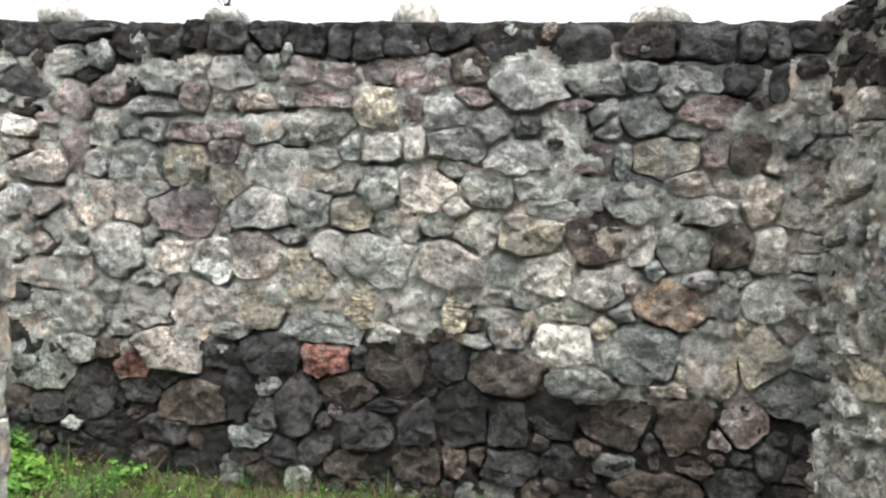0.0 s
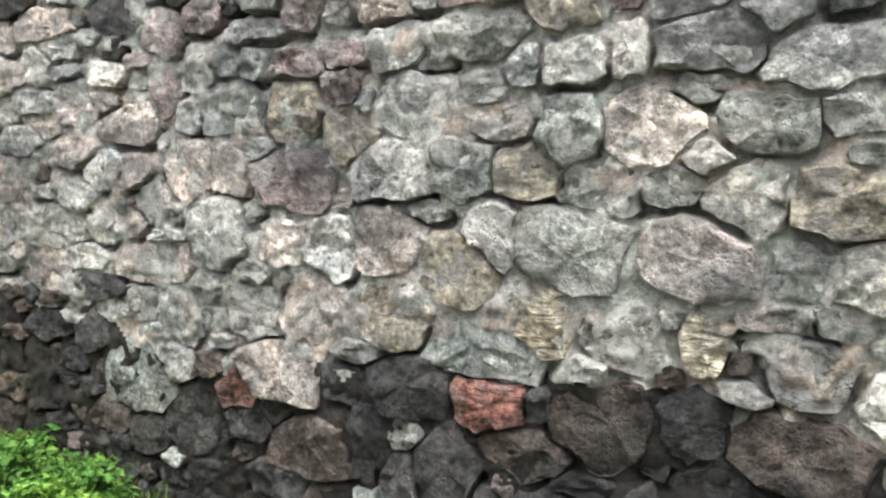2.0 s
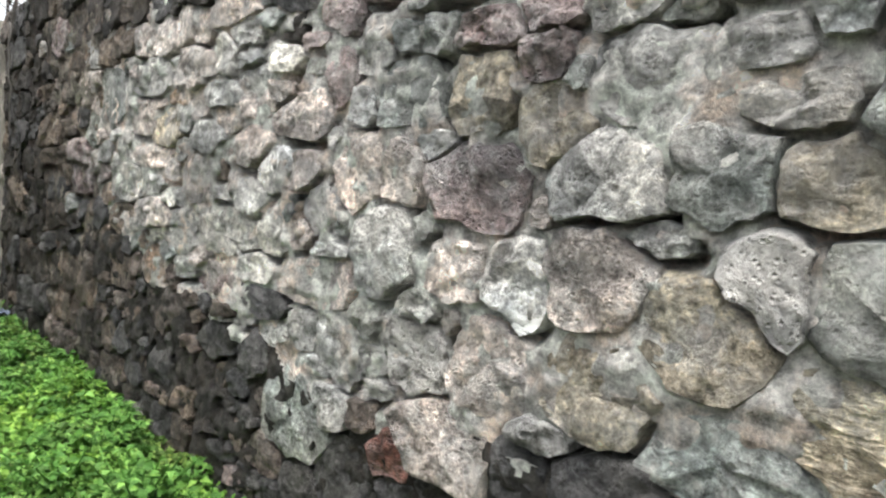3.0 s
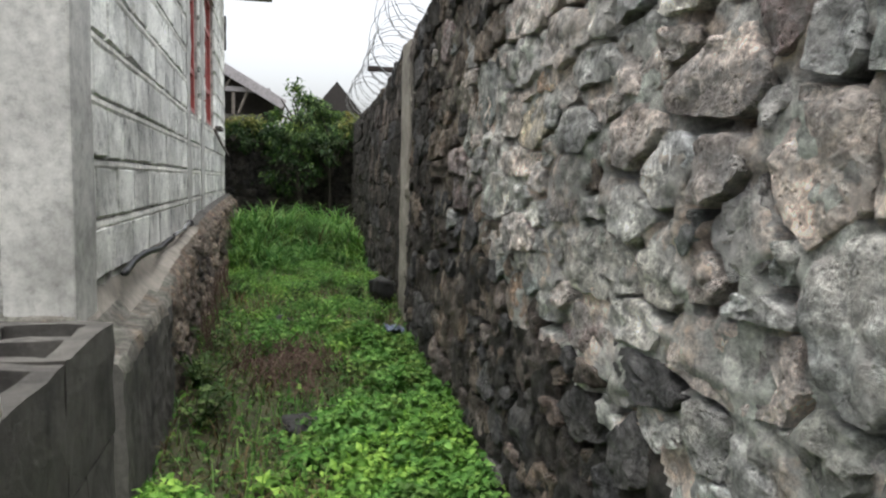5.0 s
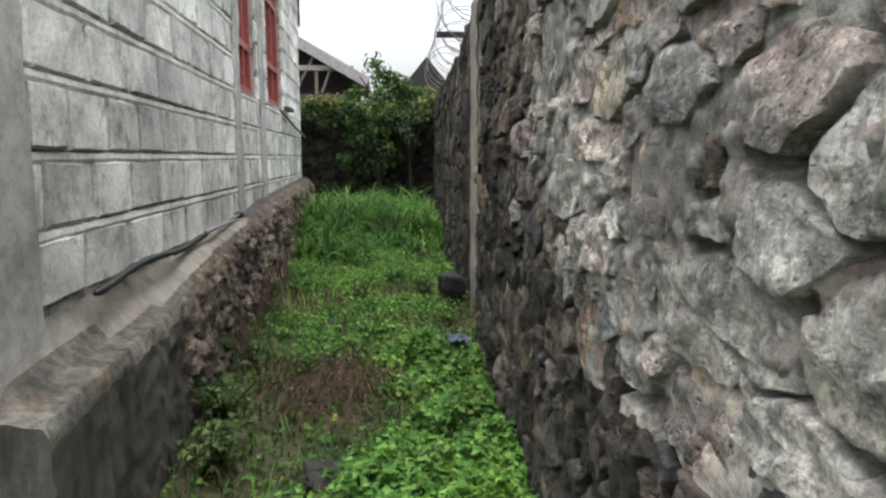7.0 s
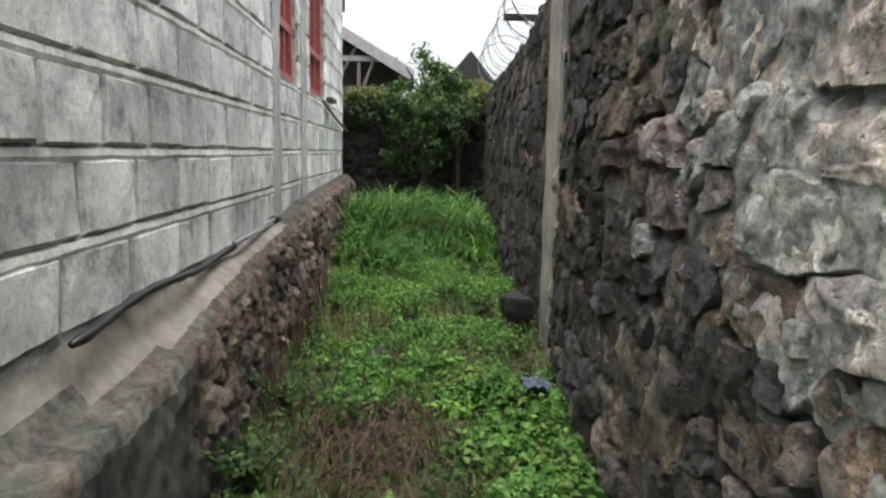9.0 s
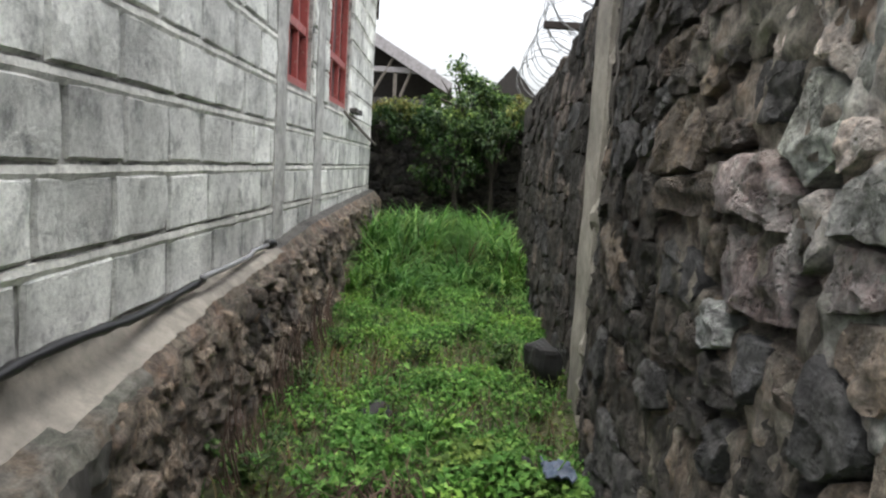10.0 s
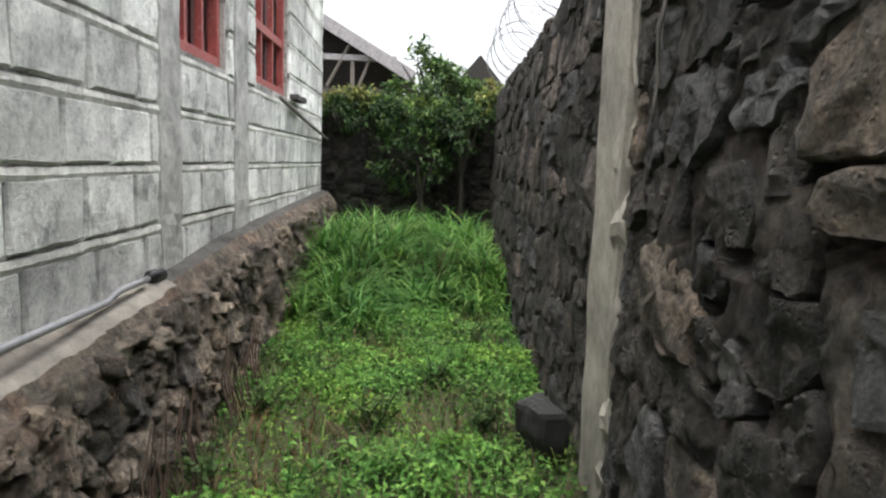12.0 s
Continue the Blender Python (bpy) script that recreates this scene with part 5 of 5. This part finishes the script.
vigour = np.repeat(np.random.uniform(0.55, 1.2, len(tufts)), 46)
tagged(blades("tall_grass", np.array([(x, min(max(y, 1.96), lerp(x, WALL_LINE) - 0.03), gz(x, y)) for x, y in xy]), vigour * np.random.uniform(0.4, 0.9, len(xy)) * np.clip([(-x - 8.1) / 2.2 + (0.25 if y < 2.5 else 0) for x, y in xy], 0.35, 1.0), GRASS, width=0.022, lean=1.3), "tall arching green grass filling the alley end", "grass", kind="stuff")
xy = scatter(260, -11.6, -9.4, 1.95, 3.5, lambda x, y: 0.5)
tagged(blades("dry_grass", np.array([(x, y, gz(x, y)) for x, y in xy]), np.random.uniform(0.35, 0.7, 260), STRAW, width=0.012, lean=0.8), "dry pale blades in the tall grass", "grass", kind="stuff")
xy = scatter(3200, -9.5, 0.8, 2.0, 3.3, lambda x, y: 1.0 - 0.9 * lush(x, y))
tagged(blades("litter", np.array([(x, y, gz(x, y) + 0.005) for x, y in xy]), np.random.uniform(0.06, 0.18, 3200), STRAW, width=0.006, lean=1.4), "dry stalks and litter on bare soil", "litter", kind="stuff")

# dead bush on the alley floor
bush = tagged(new("dead_bush"), "flattened tangle of dead brown twigs in the weeds", "dead plant")
bush.location = (-5.27, 2.52, gz(-5.27, 2.52))
for k in range(170):
    a, r = random.uniform(0, math.tau), random.uniform(0.05, 0.42)
    x, y = -5.27 + r * math.cos(a), 2.52 + 0.62 * r * math.sin(a)
    b = random.uniform(0, math.tau)
    ln = random.uniform(0.1, 0.3)
    h = random.uniform(0.02, 0.17)
    pts = [Vector((x + ln * (t - 0.5) * math.cos(b) + 0.03 * math.sin(t * 4 + k), y + ln * (t - 0.5) * math.sin(b), gz(x, y) + 0.01 + h * math.sin(t * math.pi))) - bush.location for t in (0, 0.25, 0.5, 0.75, 1.0)]
    part("twig", tube(pts, random.uniform(0.0015, 0.0035), 3), TWIG, bush)


def weed_plant(x, y, height, n, size, material, label, name="weed_plant"):
    """A leafy weed: several bent stems with leaves along them."""
    z = gz(x, y)
    plant = tagged(new(name), label, "plant")
    plant.location = (x, y, z)
    stems = bmesh.new()
    p, d = [], []
    for k in range(max(4, n // 14)):
        a, lean = random.uniform(0, math.tau), random.uniform(0.2, 0.9)
        h = height * random.uniform(0.6, 1.05)
        pts = [Vector((lean * h * t ** 1.5 * math.cos(a), lean * h * t ** 1.5 * math.sin(a), h * t - 0.02)) for t in (0, 0.35, 0.7, 1.0)]
        tube(pts, 0.003, 4, stems)
        for j in range(14):
            t = random.uniform(0.2, 1.0)
            q = Vector((lean * h * t ** 1.5 * math.cos(a), lean * h * t ** 1.5 * math.sin(a), h * t - 0.02))
            p.append(q)
            b = random.uniform(0, math.tau)
            d.append((math.cos(b), math.sin(b), random.uniform(-0.1, 0.5)))
    part("stalk", stems, material, plant)
    leaves("foliage", np.array(p), np.array(d), np.random.uniform(0.6, 1.2, len(p)) * size, material, plant, 0.6)
    return plant


for x, y, h, n, s in ((-2.95, 2.88, 0.30, 300, 0.045), (-2.62, 3.0, 0.22, 220, 0.04), (-3.25, 2.75, 0.24, 260, 0.045), (-3.5, 3.0, 0.22, 240, 0.05), (-3.9, 2.95, 0.2, 240, 0.05), (-2.0, 3.0, 0.13, 110, 0.04), (-2.75, 3.02, 0.2, 200, 0.04),
                      (0.28, 3.05, 0.16, 90, 0.05), (0.5, 3.0, 0.12, 60, 0.045), (-4.3, 2.85, 0.18, 220, 0.05), (-4.7, 3.0, 0.2, 240, 0.05), (-5.3, 3.1, 0.17, 180, 0.045)):
    weed_plant(x, y, h, n, s, WEED, "leafy bright green weed growing by the stone wall")
for x, y, h, n, s in ((-4.55, 2.16, 0.22, 160, 0.045), (-5.0, 2.12, 0.24, 170, 0.045), (-5.6, 2.14, 0.2, 140, 0.04), (-6.6, 2.12, 0.2, 120, 0.035), (-7.6, 2.9, 0.22, 120, 0.03), (-8.2, 3.1, 0.22, 120, 0.03), (-7.2, 2.2, 0.18, 100, 0.03)):
    weed_plant(x, y, h, n, s, WEED_DULL, "dull green straggling weed among the ground cover")
random.seed(77)
for k in range(26):
    x = random.uniform(-9.2, -5.2)
    y = random.uniform(2.15, lerp(x, WALL_LINE) - 0.15)
    weed_plant(x, y, random.uniform(0.12, 0.24), random.choice((60, 90, 120)), random.uniform(0.025, 0.045), random.choice((WEED, WEED_DULL, WEED)), "low leafy weed standing out of the ground cover")

# dry stalks and roots against the footing
for cx, w in ((-5.75, 0.22), (-6.5, 0.3), (-7.3, 0.25)):
    bm = bmesh.new()
    for k in range(26):
        x = cx + random.uniform(-w, w)
        y = HY + 0.21 + random.uniform(0, 0.05)
        z, ln = gz(x, y), random.uniform(0.12, 0.38)
        dx = random.uniform(-0.12, 0.12)
        tube([(x, y + 0.03, z), (x + dx * 0.5, y, z + ln * 0.55), (x + dx, y + random.uniform(-0.02, 0.04), z + ln)], [0.004, 0.003, 0.0015], 4, bm)
    tagged(part("dry_stalks", bm, TWIG), "reddish brown dry stalks leaning on the rubble footing", "dead plant", "dry stalks along the footing", "stuff")
weed_plant(-1.72, 3.34, 0.12, 28, 0.02, STRAW, "small dry weed rooted on the wall top", "dry_weed").location.z = 2.14


def crown(parent, centre, radius, n, size, material, squash=0.7, clumps=20, name="crown"):
    """Foliage gathered in uneven clumps, with gaps between."""
    p, d = [], []
    cs = []
    for _ in range(clumps):
        v = Vector((random.gauss(0, 1), random.gauss(0, 1), random.gauss(0, 1))).normalized() * random.uniform(0.45, 1.05)
        cs.append(Vector((v.x * radius[0], v.y * radius[1], v.z * radius[2])))
    for _ in range(n):
        c = random.choice(cs)
        q = c + Vector((random.gauss(0, 1), random.gauss(0, 1), random.gauss(0, 1) * squash)) * (sum(radius) / 3) * 0.17
        p.append(Vector(centre) + q)
        o = (q.normalized() + Vector((random.gauss(0, 0.7), random.gauss(0, 0.7), random.gauss(0, 0.5) - 0.2)))
        d.append(tuple(o))
    return leaves(name, np.array(p), np.array(d), np.random.uniform(0.6, 1.25, n) * size, material, parent, 0.42, 0.35)


def shrub(name, x, y, z0, centre, radius, n, size, material, label, category, limbs=6, trunk=0.03):
    plant = tagged(new(name), label, category)
    bm = tube([(x, y, z0), (x + 0.03, y + 0.02, (z0 + centre[2]) / 2), tuple(centre)], [trunk, trunk * 0.75, trunk * 0.4], 7)
    part("trunk", bm, BARK, plant)
    for k in range(limbs):
        a = k / limbs * math.tau + 0.4
        s = Vector((x, y, z0)).lerp(Vector(centre), 0.55 + 0.05 * k % 0.4)
        e = Vector(centre) + Vector((radius[0] * 0.7 * math.cos(a), radius[1] * 0.7 * math.sin(a), radius[2] * random.uniform(-0.2, 0.7)))
        part("limb", tube([s, s.lerp(e, 0.5) + Vector((0, 0, 0.06)), e], [trunk * 0.5, trunk * 0.35, trunk * 0.15], 5), BARK, plant)
    crown(plant, centre, radius, n, size, material)
    return plant


g = 0.30
shrub("small_tree", -12.6, 2.95, g, (-12.7, 2.9, 2.2), (0.42, 0.46, 0.40), 2600, 0.085, TREE_LEAF, "small leafy tree rising over the back wall", "tree", 8, 0.05)
shrub("shrub", -12.5, 3.4, g, (-12.4, 3.35, 1.95), (0.4, 0.42, 0.32), 1900, 0.075, TREE_LEAF, "bushy green shrub hanging over the back wall", "shrub")
shrub("shrub", -11.75, 2.85, g, (-11.72, 2.8, 1.3), (0.2, 0.62, 0.4), 900, 0.07, SHRUB, "dark green shrub against the back wall", "shrub")
shrub("shrub", -12.4, 2.3, g, (-12.25, 2.35, 1.82), (0.35, 0.5, 0.17), 1700, 0.07, SHRUB, "dark creeper shrub spilling over the back wall", "shrub")
shrub("shrub", -11.8, 3.25, g, (-11.78, 3.25, 1.6), (0.2, 0.3, 0.3), 900, 0.07, SHRUB, "dark green shrub against the back wall", "shrub")
shrub("shrub", -12.4, 2.05, g, (-12.3, 2.05, 1.95), (0.25, 0.32, 0.12), 600, 0.08, YELLOW_LEAF, "yellowish fern-like plant on the back wall", "shrub", 4, 0.02)
shrub("shrub", -12.2, 3.6, g, (-12.1, 3.55, 2.0), (0.2, 0.14, 0.16), 260, 0.08, YELLOW_LEAF, "yellowing shrub at the wall corner", "shrub", 4, 0.02)
for y, zc, nn, mm in ((1.95, 1.78, 700, SHRUB), (2.5, 1.72, 900, SHRUB), (2.75, 1.85, 900, TREE_LEAF), (3.15, 1.68, 900, SHRUB), (3.5, 1.75, 700, SHRUB)):
    shrub("shrub", -12.35, y, g, (-12.0, y, zc), (0.2, 0.3, 0.16), nn, 0.075, mm, "dark green foliage spilling over the back wall", "shrub", 4, 0.02)
